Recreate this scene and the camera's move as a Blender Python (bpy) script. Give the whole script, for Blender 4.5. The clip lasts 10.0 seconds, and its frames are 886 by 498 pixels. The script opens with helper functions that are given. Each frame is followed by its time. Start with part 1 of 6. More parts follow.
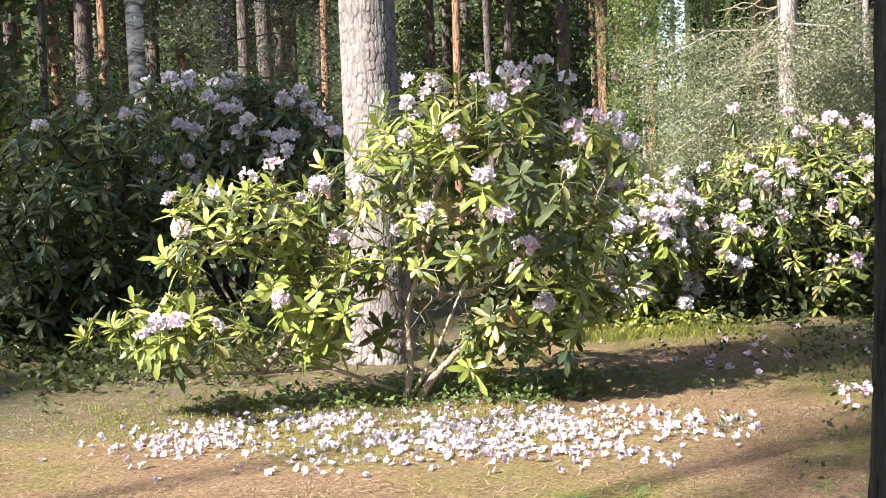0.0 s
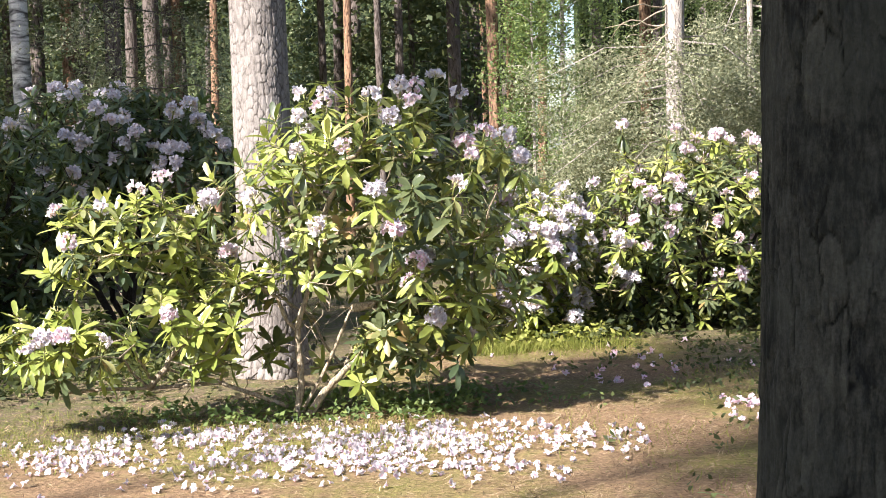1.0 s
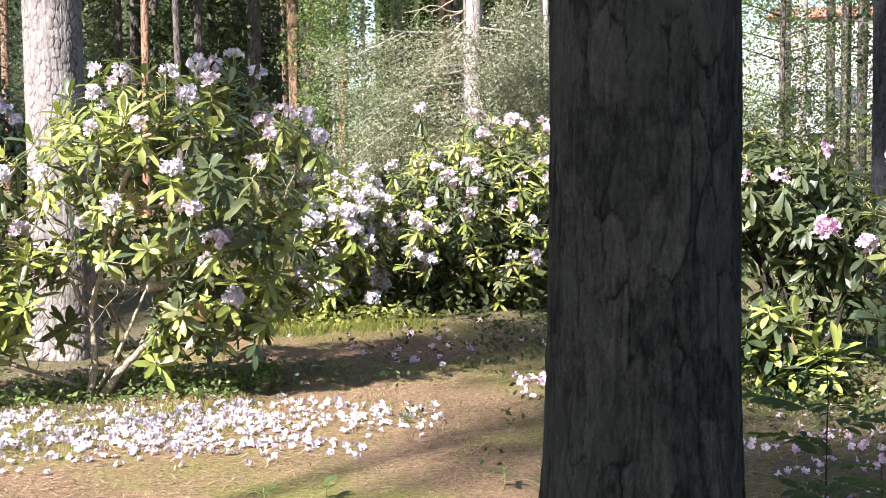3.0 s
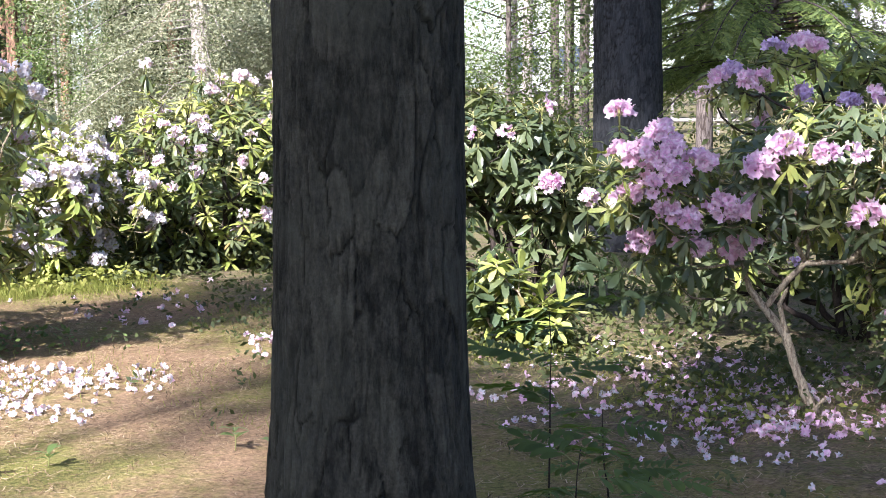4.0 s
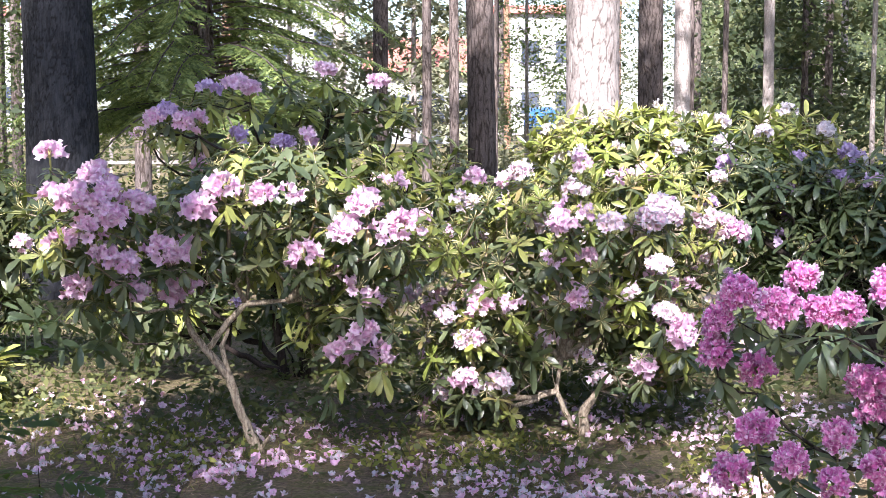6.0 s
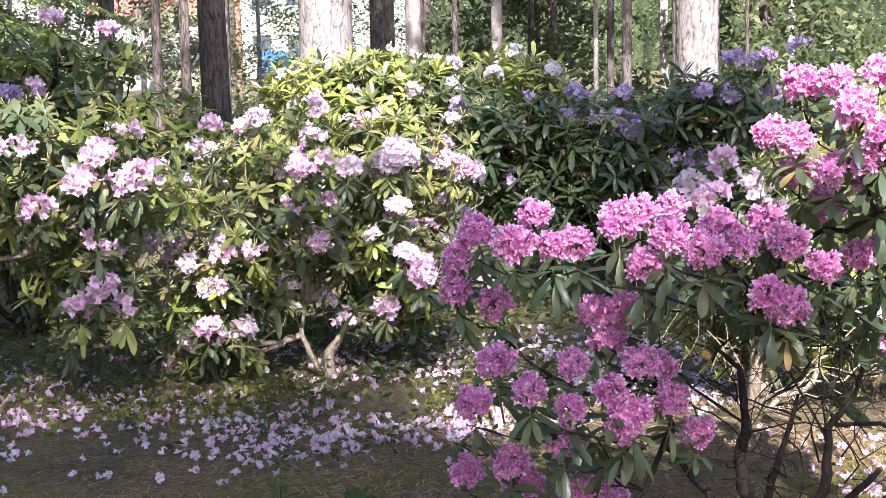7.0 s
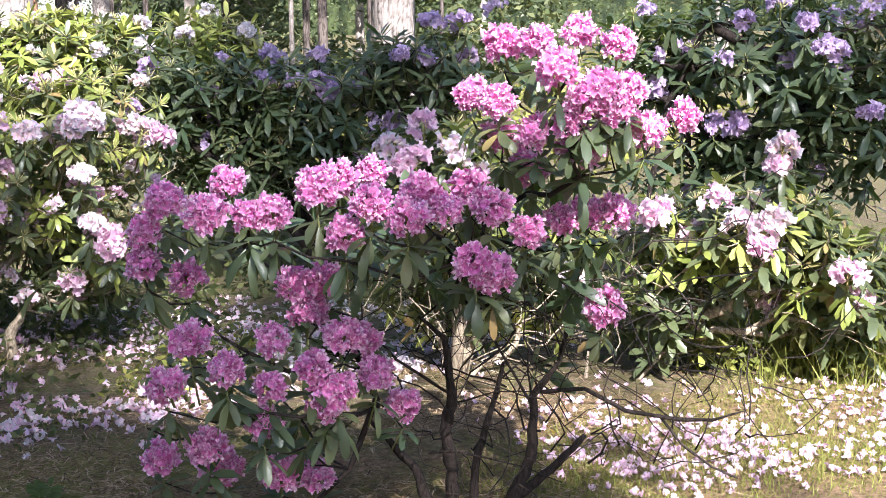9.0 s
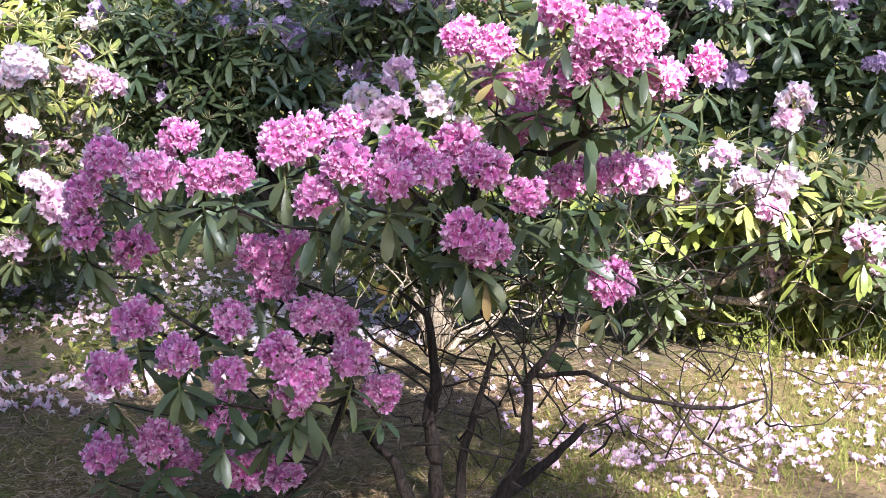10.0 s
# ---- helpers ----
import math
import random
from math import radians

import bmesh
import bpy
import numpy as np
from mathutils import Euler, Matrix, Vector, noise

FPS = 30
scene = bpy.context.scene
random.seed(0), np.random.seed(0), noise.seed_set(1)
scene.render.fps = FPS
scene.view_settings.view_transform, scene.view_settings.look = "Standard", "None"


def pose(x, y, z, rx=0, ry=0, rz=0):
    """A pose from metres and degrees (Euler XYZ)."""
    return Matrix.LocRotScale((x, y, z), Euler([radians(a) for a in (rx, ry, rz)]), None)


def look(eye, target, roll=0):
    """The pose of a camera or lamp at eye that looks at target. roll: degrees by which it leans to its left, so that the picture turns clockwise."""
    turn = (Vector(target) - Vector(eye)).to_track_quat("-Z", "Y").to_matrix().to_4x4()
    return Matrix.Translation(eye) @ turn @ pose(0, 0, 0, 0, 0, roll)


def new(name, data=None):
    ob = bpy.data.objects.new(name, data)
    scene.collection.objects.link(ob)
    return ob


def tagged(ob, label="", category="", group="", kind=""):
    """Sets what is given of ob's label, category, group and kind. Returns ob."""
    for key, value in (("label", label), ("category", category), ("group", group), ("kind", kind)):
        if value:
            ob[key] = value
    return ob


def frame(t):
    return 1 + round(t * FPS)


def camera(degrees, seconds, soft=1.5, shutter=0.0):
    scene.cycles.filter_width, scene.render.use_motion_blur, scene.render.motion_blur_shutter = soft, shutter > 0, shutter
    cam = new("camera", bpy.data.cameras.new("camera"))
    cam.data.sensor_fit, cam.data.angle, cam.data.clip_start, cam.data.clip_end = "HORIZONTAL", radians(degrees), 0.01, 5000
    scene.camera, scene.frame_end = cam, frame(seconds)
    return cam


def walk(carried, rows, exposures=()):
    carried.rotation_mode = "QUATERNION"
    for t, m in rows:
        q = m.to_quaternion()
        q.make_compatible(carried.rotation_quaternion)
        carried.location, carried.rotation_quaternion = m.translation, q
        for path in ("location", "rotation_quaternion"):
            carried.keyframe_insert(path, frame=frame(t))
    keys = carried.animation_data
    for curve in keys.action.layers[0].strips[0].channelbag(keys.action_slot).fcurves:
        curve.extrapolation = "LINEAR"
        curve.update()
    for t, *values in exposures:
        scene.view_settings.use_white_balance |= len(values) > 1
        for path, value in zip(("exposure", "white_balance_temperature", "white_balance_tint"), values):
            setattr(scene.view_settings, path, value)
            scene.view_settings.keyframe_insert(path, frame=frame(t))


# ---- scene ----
cam = camera(34.10, 10.0, soft=0.5)
# seconds, x, y, z, yaw, pitch, roll
ROWS = [
    (0, -0.035, -0.004, 1.351, -0.20, -4.22, -1.95),
    (0.5, -0.041, 0.006, 1.362, -3.64, -3.84, -1.70),
    (1, -0.039, 0.010, 1.358, -4.56, -3.85, -1.51),
    (1.5, -0.034, 0.019, 1.356, -5.25, -3.95, -1.05),
    (2, -0.026, 0.035, 1.358, -6.22, -4.06, -0.89),
    (2.2, -0.022, 0.038, 1.359, -6.83, -4.11, -0.87),
    (3.3, -0.043, -0.077, 1.339, -16.07, -4.94, -0.33),
    (3.5, -0.031, -0.056, 1.338, -18.68, -5.16, -0.22),
    (4, -0.005, -0.023, 1.335, -23.02, -6.36, -0.36),
    (4.5, 0.020, -0.007, 1.333, -28.59, -6.04, -0.54),
    (5, 0.036, 0.006, 1.332, -33.14, -5.78, -0.45),
    (5.5, 0.039, 0.024, 1.332, -39.72, -5.12, 0.08),
    (6, 0.073, 0.057, 1.326, -44.90, -4.75, -0.08),
    (6.2, 0.081, 0.049, 1.321, -47.61, -4.88, -0.01),
    (7.3, 0.019, 0.032, 1.339, -57.39, -7.69, -1.26),
    (7.5, 0.026, 0.032, 1.337, -58.88, -7.76, -1.07),
    (8, 0.034, 0.032, 1.336, -62.65, -8.08, -0.94),
    (8.5, 0.038, 0.035, 1.332, -65.38, -8.44, -0.75),
    (9, 0.216, 0.129, 1.320, -67.21, -8.69, -0.62),
    (9.5, 0.468, 0.271, 1.288, -68.58, -9.21, -0.50),
    (10, 0.631, 0.352, 1.277, -68.62, -10.54, -0.25),
]
EXPOSURES = [(0.0, 1.90, 6150, 14), (2.0, 1.98, 6100, 14), (3.5, 1.98, 5750, 18), (4.0, 2.18, 5650, 18), (4.5, 2.36, 5600, 19), (5.0, 2.46, 5600, 21), (6.0, 2.26, 5800, 22), (7.5, 2.16, 5800, 19), (9.0, 2.08, 5800, 17), (10.0, 2.10, 5700, 17)]
walk(cam, [(t, pose(x, y, z, 90 + pitch, 0, yaw) @ pose(0, 0, 0, 0, 0, roll)) for t, x, y, z, yaw, pitch, roll in ROWS], EXPOSURES)

# ---- light ----
SUN_UP, SUN_AZ = 41.0, 232.0        # degrees above the horizon; compass bearing, y is north
world = bpy.data.worlds.new("sky")
scene.world = world
world.use_nodes = True
wn = world.node_tree.nodes
sky = wn.new("ShaderNodeTexSky")
sky.sky_type, sky.sun_disc = "NISHITA", False
sky.sun_elevation, sky.sun_rotation = radians(SUN_UP), radians(SUN_AZ)
sky.air_density, sky.dust_density, sky.ozone_density = 1.0, 1.2, 1.0
wn["Background"].inputs["Strength"].default_value = 0.072
world.node_tree.links.new(sky.outputs[0], wn["Background"].inputs["Color"])
sun = new("sun", bpy.data.lights.new("sun", "SUN"))
sun.data.energy, sun.data.angle, sun.data.color = 5.0, radians(0.55), (1.0, 0.94, 0.83)
TO_SUN = Vector((math.sin(radians(SUN_AZ)) * math.cos(radians(SUN_UP)), math.cos(radians(SUN_AZ)) * math.cos(radians(SUN_UP)), math.sin(radians(SUN_UP))))
sun.matrix_world = look(TO_SUN * 60, (0, 0, 0))

# ---- materials ----
def material(name, rough=0.7, metal=0.0, spec=0.5):
    m = bpy.data.materials.new(name)
    m.use_nodes = True
    b = m.node_tree.nodes["Principled BSDF"]
    b.inputs["Roughness"].default_value, b.inputs["Metallic"].default_value = rough, metal
    b.inputs["Specular IOR Level"].default_value = spec
    return m, m.node_tree.nodes, m.node_tree.links, b


def node(nodes, kind, **values):
    n = nodes.new(kind)
    for key, value in values.items():
        n.inputs[key].default_value = value
    return n


def ramp(nodes, links, source, stops):
    r = nodes.new("ShaderNodeValToRGB")
    while len(r.color_ramp.elements) < len(stops):
        r.color_ramp.elements.new(0.5)
    for e, (at, c) in zip(r.color_ramp.elements, stops):
        e.position, e.color = at, (*c, 1)
    links.new(source, r.inputs[0])
    return r


def mixed(nodes, links, factor, a, b, mode="MIX"):
    m = nodes.new("ShaderNodeMix")
    m.data_type, m.blend_type = "RGBA", mode
    for value, slot in ((factor, 0), (a, 6), (b, 7)):
        if isinstance(value, (int, float)):
            m.inputs[slot].default_value = value
        elif isinstance(value, tuple):
            m.inputs[slot].default_value = (*value, 1)
        else:
            links.new(value, m.inputs[slot])
    return m.outputs[2]


def leafy(name, stops, rough=0.45, thin=0.35, glow=(0.35, 0.5, 0.05), per="object", spec=0.5):
    """Foliage: colour by leaf or by whorl, light shining through."""
    m, nodes, links, b = material(name, rough, 0.0, spec)
    if per == "object":
        pick = nodes.new("ShaderNodeObjectInfo").outputs["Random"]
        isl = nodes.new("ShaderNodeNewGeometry").outputs["Random Per Island"]
        add = nodes.new("ShaderNodeMath")
        add.operation = "MULTIPLY_ADD"
        links.new(isl, add.inputs[0])
        add.inputs[1].default_value = 0.45
        half = nodes.new("ShaderNodeMath")
        half.operation = "MULTIPLY"
        links.new(pick, half.inputs[0])
        half.inputs[1].default_value = 0.6
        links.new(half.outputs[0], add.inputs[2])
        pick = add.outputs[0]
    else:
        pick = nodes.new("ShaderNodeNewGeometry").outputs["Random Per Island"]
    c = ramp(nodes, links, pick, stops)
    co = nodes.new("ShaderNodeTexCoord")
    n = node(nodes, "ShaderNodeTexNoise", Scale=26.0, Detail=4.0)
    links.new(co.outputs["Object"], n.inputs["Vector"])
    col = mixed(nodes, links, 0.35, c.outputs[0], n.outputs[0], "OVERLAY")
    links.new(col, b.inputs["Base Color"])
    if thin:
        t = nodes.new("ShaderNodeBsdfTranslucent")
        links.new(mixed(nodes, links, 0.6, col, glow), t.inputs["Color"])
        mix = nodes.new("ShaderNodeMixShader")
        mix.inputs[0].default_value = thin
        links.new(b.outputs[0], mix.inputs[1])
        links.new(t.outputs[0], mix.inputs[2])
        links.new(mix.outputs[0], nodes["Material Output"].inputs[0])
    return m


LEAF = leafy("rhododendron_leaf", [(0.0, (0.034, 0.052, 0.027)), (0.45, (0.074, 0.094, 0.044)), (0.8, (0.115, 0.132, 0.058)), (0.93, (0.19, 0.19, 0.075)), (1.0, (0.30, 0.20, 0.08))], 0.38, 0.22, (0.33, 0.40, 0.05), spec=0.42)
# leaf copy for shrubs in shade, the shade put into its colour
LEAF_SHADED = leafy("shaded_rhododendron_leaf", [(0.0, (0.034, 0.056, 0.032)), (0.6, (0.068, 0.094, 0.048)), (1.0, (0.13, 0.15, 0.07))], 0.34, 0.22, spec=0.5)
# young growth and sunlit leaves: sunlight is put into the yellow-green
LEAF_YELLOW = leafy("young_sunlit_yellow_leaf", [(0.0, (0.068, 0.098, 0.024)), (0.45, (0.205, 0.245, 0.054)), (0.8, (0.33, 0.36, 0.09)), (1.0, (0.47, 0.46, 0.15))], 0.30, 0.32, (0.44, 0.46, 0.07), spec=0.6)
THUJA = leafy("feathery_green_sprays", [(0.0, (0.045, 0.075, 0.026)), (0.5, (0.11, 0.16, 0.045)), (1.0, (0.25, 0.30, 0.08))], 0.6, 0.35, (0.36, 0.42, 0.07), "island", 0.3)
CONIFER = leafy("conifer_needles", [(0.0, (0.028, 0.045, 0.020)), (0.6, (0.070, 0.088, 0.038)), (1.0, (0.15, 0.16, 0.065))], 0.6, 0.3, (0.22, 0.26, 0.07), "island", 0.3)
LARCH = leafy("grey_green_needles", [(0.0, (0.10, 0.115, 0.07)), (0.6, (0.22, 0.23, 0.14)), (1.0, (0.38, 0.37, 0.24))], 0.7, 0.3, (0.3, 0.3, 0.12), "island", 0.2)
BROAD = leafy("broad_leaf", [(0.0, (0.045, 0.075, 0.025)), (0.6, (0.10, 0.145, 0.045)), (1.0, (0.20, 0.24, 0.075))], 0.5, 0.36, (0.36, 0.46, 0.12), "island", 0.3)
FLOOR_LEAF = leafy("low_forest_floor_plants", [(0.0, (0.030, 0.040, 0.014)), (0.6, (0.062, 0.074, 0.024)), (1.0, (0.12, 0.125, 0.04))], 0.6, 0.25, (0.2, 0.25, 0.05), "island", 0.3)
MOSS_LEAF = leafy("moss_and_grass", [(0.0, (0.09, 0.105, 0.02)), (0.6, (0.18, 0.195, 0.04)), (1.0, (0.32, 0.30, 0.09))], 0.7, 0.3, (0.4, 0.45, 0.08), "island", 0.2)


def petal(name, low, high, deep):
    m, nodes, links, b = material(name, 0.6, 0.0, 0.3)
    pick = nodes.new("ShaderNodeNewGeometry").outputs["Random Per Island"]
    c = ramp(nodes, links, pick, [(0.0, low), (1.0, high)])
    co = nodes.new("ShaderNodeTexCoord")
    n = node(nodes, "ShaderNodeTexNoise", Scale=75.0, Detail=3.0)
    links.new(co.outputs["Object"], n.inputs["Vector"])
    f = ramp(nodes, links, n.outputs[0], [(0.42, (0, 0, 0)), (0.68, (0.75, 0.75, 0.75))])
    col = mixed(nodes, links, f.outputs[0], c.outputs[0], deep)
    links.new(col, b.inputs["Base Color"])
    t = nodes.new("ShaderNodeBsdfTranslucent")
    links.new(col, t.inputs["Color"])
    mix = nodes.new("ShaderNodeMixShader")
    mix.inputs[0].default_value = 0.4
    links.new(b.outputs[0], mix.inputs[1])
    links.new(t.outputs[0], mix.inputs[2])
    links.new(mix.outputs[0], nodes["Material Output"].inputs[0])
    return m


MAGENTA = petal("magenta_petal", (0.76, 0.235, 0.53), (0.88, 0.44, 0.69), (0.61, 0.12, 0.40))
PINK = petal("pink_petal", (0.78, 0.48, 0.66), (0.90, 0.72, 0.81), (0.68, 0.33, 0.53))
PALE = petal("pale_pink_petal", (0.74, 0.53, 0.63), (0.84, 0.70, 0.74), (0.66, 0.38, 0.52))
WHITE = petal("white_petal", (0.62, 0.57, 0.61), (0.74, 0.71, 0.73), (0.55, 0.46, 0.53))
LILAC = petal("lilac_petal", (0.52, 0.38, 0.60), (0.70, 0.57, 0.73), (0.44, 0.27, 0.50))
MAGENTA_TIP = petal("pale_magenta_petal_edge", (0.88, 0.53, 0.74), (0.98, 0.80, 0.90), (0.80, 0.34, 0.60))
FADED = petal("faded_fallen_petal", (0.57, 0.52, 0.56), (0.71, 0.67, 0.70), (0.44, 0.37, 0.39))
PALE_THROAT = petal("yellowish_flower_throat", (0.70, 0.62, 0.52), (0.80, 0.72, 0.62), (0.62, 0.44, 0.46))


def barky(name, a, b_, c, scale=(14, 14, 3.0), relief=1.0, rough=0.9, warp=0.9, wide=0.10, gaps=0.5):
    """Plated bark: warped cells parted by broken dark cracks, with fine upright fibre."""
    m, nodes, links, b = material(name, rough, 0.0, 0.15)
    co = nodes.new("ShaderNodeTexCoord")
    mp = nodes.new("ShaderNodeMapping")
    mp.inputs["Scale"].default_value = scale
    links.new(co.outputs["Object"], mp.inputs[0])
    big = node(nodes, "ShaderNodeTexNoise", Scale=1.7, Detail=4.0)
    links.new(co.outputs["Object"], big.inputs["Vector"])
    wob = node(nodes, "ShaderNodeTexNoise", Scale=0.9, Detail=5.0, Roughness=0.65)
    links.new(mp.outputs[0], wob.inputs["Vector"])
    warped = mixed(nodes, links, warp, mp.outputs[0], wob.outputs["Color"], "ADD")
    cracks = None
    for size, width in ((0.55, wide), (1.3, wide * 1.3)):
        v = node(nodes, "ShaderNodeTexVoronoi", Scale=size)
        v.feature = "DISTANCE_TO_EDGE"
        links.new(warped, v.inputs["Vector"])
        line = ramp(nodes, links, v.outputs[0], [(0.0, (0, 0, 0)), (width, (1, 1, 1))])
        hide = node(nodes, "ShaderNodeTexNoise", Scale=0.7 + size, Detail=2.0)
        links.new(mp.outputs[0], hide.inputs["Vector"])
        show = ramp(nodes, links, hide.outputs[0], [(gaps - 0.08, (0, 0, 0)), (gaps + 0.12, (1, 1, 1))])
        broken = mixed(nodes, links, show.outputs[0], line.outputs[0], (1.0, 1.0, 1.0))
        cracks = broken if cracks is None else mixed(nodes, links, 1.0, cracks, broken, "MULTIPLY")
    fibre = nodes.new("ShaderNodeMapping")
    fibre.inputs["Scale"].default_value = (scale[0] * 4, scale[1] * 4, scale[2] * 4.5)
    links.new(co.outputs["Object"], fibre.inputs[0])
    n = node(nodes, "ShaderNodeTexNoise", Scale=1.3, Detail=8.0, Roughness=0.75)
    links.new(fibre.outputs[0], n.inputs["Vector"])
    tone = ramp(nodes, links, n.outputs[0], [(0.3, b_), (0.7, a)])
    grain = node(nodes, "ShaderNodeTexNoise", Scale=95.0, Detail=5.0, Roughness=0.7)
    links.new(co.outputs["Object"], grain.inputs["Vector"])
    speck = ramp(nodes, links, grain.outputs[0], [(0.3, (0.62, 0.62, 0.62)), (0.7, (1.3, 1.28, 1.24))])
    wash = ramp(nodes, links, big.outputs[0], [(0.35, (0.74, 0.74, 0.76)), (0.7, (1.12, 1.10, 1.06))])
    plates = mixed(nodes, links, 1.0, tone.outputs[0], wash.outputs[0], "MULTIPLY")
    plates = mixed(nodes, links, 1.0, plates, speck.outputs[0], "MULTIPLY")
    links.new(mixed(nodes, links, cracks, c, plates), b.inputs["Base Color"])
    h = mixed(nodes, links, 0.25, mixed(nodes, links, 0.35, cracks, n.outputs[0]), grain.outputs[0])
    bump = node(nodes, "ShaderNodeBump", Strength=1.0, Distance=0.02 * relief)
    links.new(h, bump.inputs["Height"])
    links.new(bump.outputs[0], b.inputs["Normal"])
    return m


def plated(name, low, high, crack, fibre=(60, 60, 9), grain=140.0, relief=0.006, stain=None):
    """Bark of plates: each plate its own tone, dark between them, with fine upright fibre and lichen stains."""
    m, nodes, links, b = material(name, 0.92, 0.0, 0.12)
    co = nodes.new("ShaderNodeTexCoord").outputs["Object"]
    gap = nodes.new("ShaderNodeAttribute")
    gap.attribute_name = "crack"
    tone = nodes.new("ShaderNodeAttribute")
    tone.attribute_name = "plate"
    mp = nodes.new("ShaderNodeMapping")
    mp.inputs["Scale"].default_value = fibre
    links.new(co, mp.inputs[0])
    n = node(nodes, "ShaderNodeTexNoise", Scale=1.0, Detail=8.0, Roughness=0.72)
    links.new(mp.outputs[0], n.inputs["Vector"])
    g = node(nodes, "ShaderNodeTexNoise", Scale=grain, Detail=5.0, Roughness=0.7)
    links.new(co, g.inputs["Vector"])
    add = nodes.new("ShaderNodeMath")
    add.operation = "MULTIPLY_ADD"
    links.new(n.outputs[0], add.inputs[0])
    add.inputs[1].default_value = 1.1
    half = nodes.new("ShaderNodeMath")
    half.operation = "MULTIPLY_ADD"
    links.new(tone.outputs["Fac"], half.inputs[0])
    half.inputs[1].default_value, half.inputs[2].default_value = 0.22, -0.18
    links.new(half.outputs[0], add.inputs[2])
    col = ramp(nodes, links, add.outputs[0], [(0.30, low), (0.70, high)]).outputs[0]
    speck = ramp(nodes, links, g.outputs[0], [(0.3, (0.70, 0.70, 0.70)), (0.7, (1.24, 1.22, 1.2))])
    col = mixed(nodes, links, 1.0, col, speck.outputs[0], "MULTIPLY")
    big = node(nodes, "ShaderNodeTexNoise", Scale=3.1, Detail=5.0, Roughness=0.6)
    links.new(co, big.inputs["Vector"])
    patch = ramp(nodes, links, big.outputs[0], [(0.46, (0, 0, 0)), (0.66, (0.55, 0.55, 0.55))])
    col = mixed(nodes, links, patch.outputs[0], col, stain or high)
    links.new(mixed(nodes, links, gap.outputs["Fac"], col, crack), b.inputs["Base Color"])
    h = mixed(nodes, links, 0.4, n.outputs[0], g.outputs[0])
    bump = node(nodes, "ShaderNodeBump", Strength=1.0, Distance=relief)
    links.new(h, bump.inputs["Height"])
    links.new(bump.outputs[0], b.inputs["Normal"])
    return m


# near trunk: the shade it stands in is put into the bark colour
PLATES_NEAR = plated("shaded_plated_pine_bark", (0.013, 0.013, 0.011), (0.068, 0.066, 0.052), (0.006, 0.006, 0.006), (48, 48, 16), 110.0, relief=0.012, stain=(0.052, 0.053, 0.042))
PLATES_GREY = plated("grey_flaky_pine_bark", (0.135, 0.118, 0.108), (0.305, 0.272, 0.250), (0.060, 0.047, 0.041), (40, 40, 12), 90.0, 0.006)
# bluish shade on the pine behind the shrubs, put into its bark colour
PLATES_BLUE = plated("shaded_fine_plated_bark", (0.016, 0.017, 0.019), (0.056, 0.057, 0.060), (0.012, 0.011, 0.011), stain=(0.040, 0.043, 0.049))
# pale pine bark for sunlit trunks: part of the sunlight is in the colour
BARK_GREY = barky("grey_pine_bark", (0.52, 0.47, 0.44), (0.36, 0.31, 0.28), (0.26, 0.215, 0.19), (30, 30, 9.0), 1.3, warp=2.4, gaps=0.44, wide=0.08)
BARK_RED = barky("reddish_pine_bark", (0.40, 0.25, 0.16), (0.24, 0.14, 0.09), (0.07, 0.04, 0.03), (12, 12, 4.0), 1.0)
# the same bark for trunks in shade, with the shade put into the colour
BARK_SHADED = barky("shaded_pine_bark", (0.20, 0.165, 0.15), (0.10, 0.085, 0.08), (0.04, 0.03, 0.025), (16, 16, 4.0), 1.0)
BARK_BIRCH = barky("birch_bark", (0.56, 0.55, 0.54), (0.44, 0.43, 0.42), (0.05, 0.045, 0.045), (3.0, 3.0, 9.0), 0.4)
STEM_LIGHT = barky("pale_shrub_bark", (0.48, 0.41, 0.31), (0.34, 0.28, 0.20), (0.16, 0.12, 0.085), (60, 60, 18), 0.2)
STEM_DARK = barky("dark_shrub_bark", (0.060, 0.047, 0.040), (0.034, 0.027, 0.024), (0.02, 0.015, 0.013), (60, 60, 18), 0.2)
STEM_GREEN, _n, _l, _b = material("green_shoot", 0.6)
_b.inputs["Base Color"].default_value = (0.17, 0.18, 0.05, 1)
SPENT, _n, _l, _b = material("pale_spent_flower_stalk", 0.7)
_b.inputs["Base Color"].default_value = (0.46, 0.41, 0.18, 1)


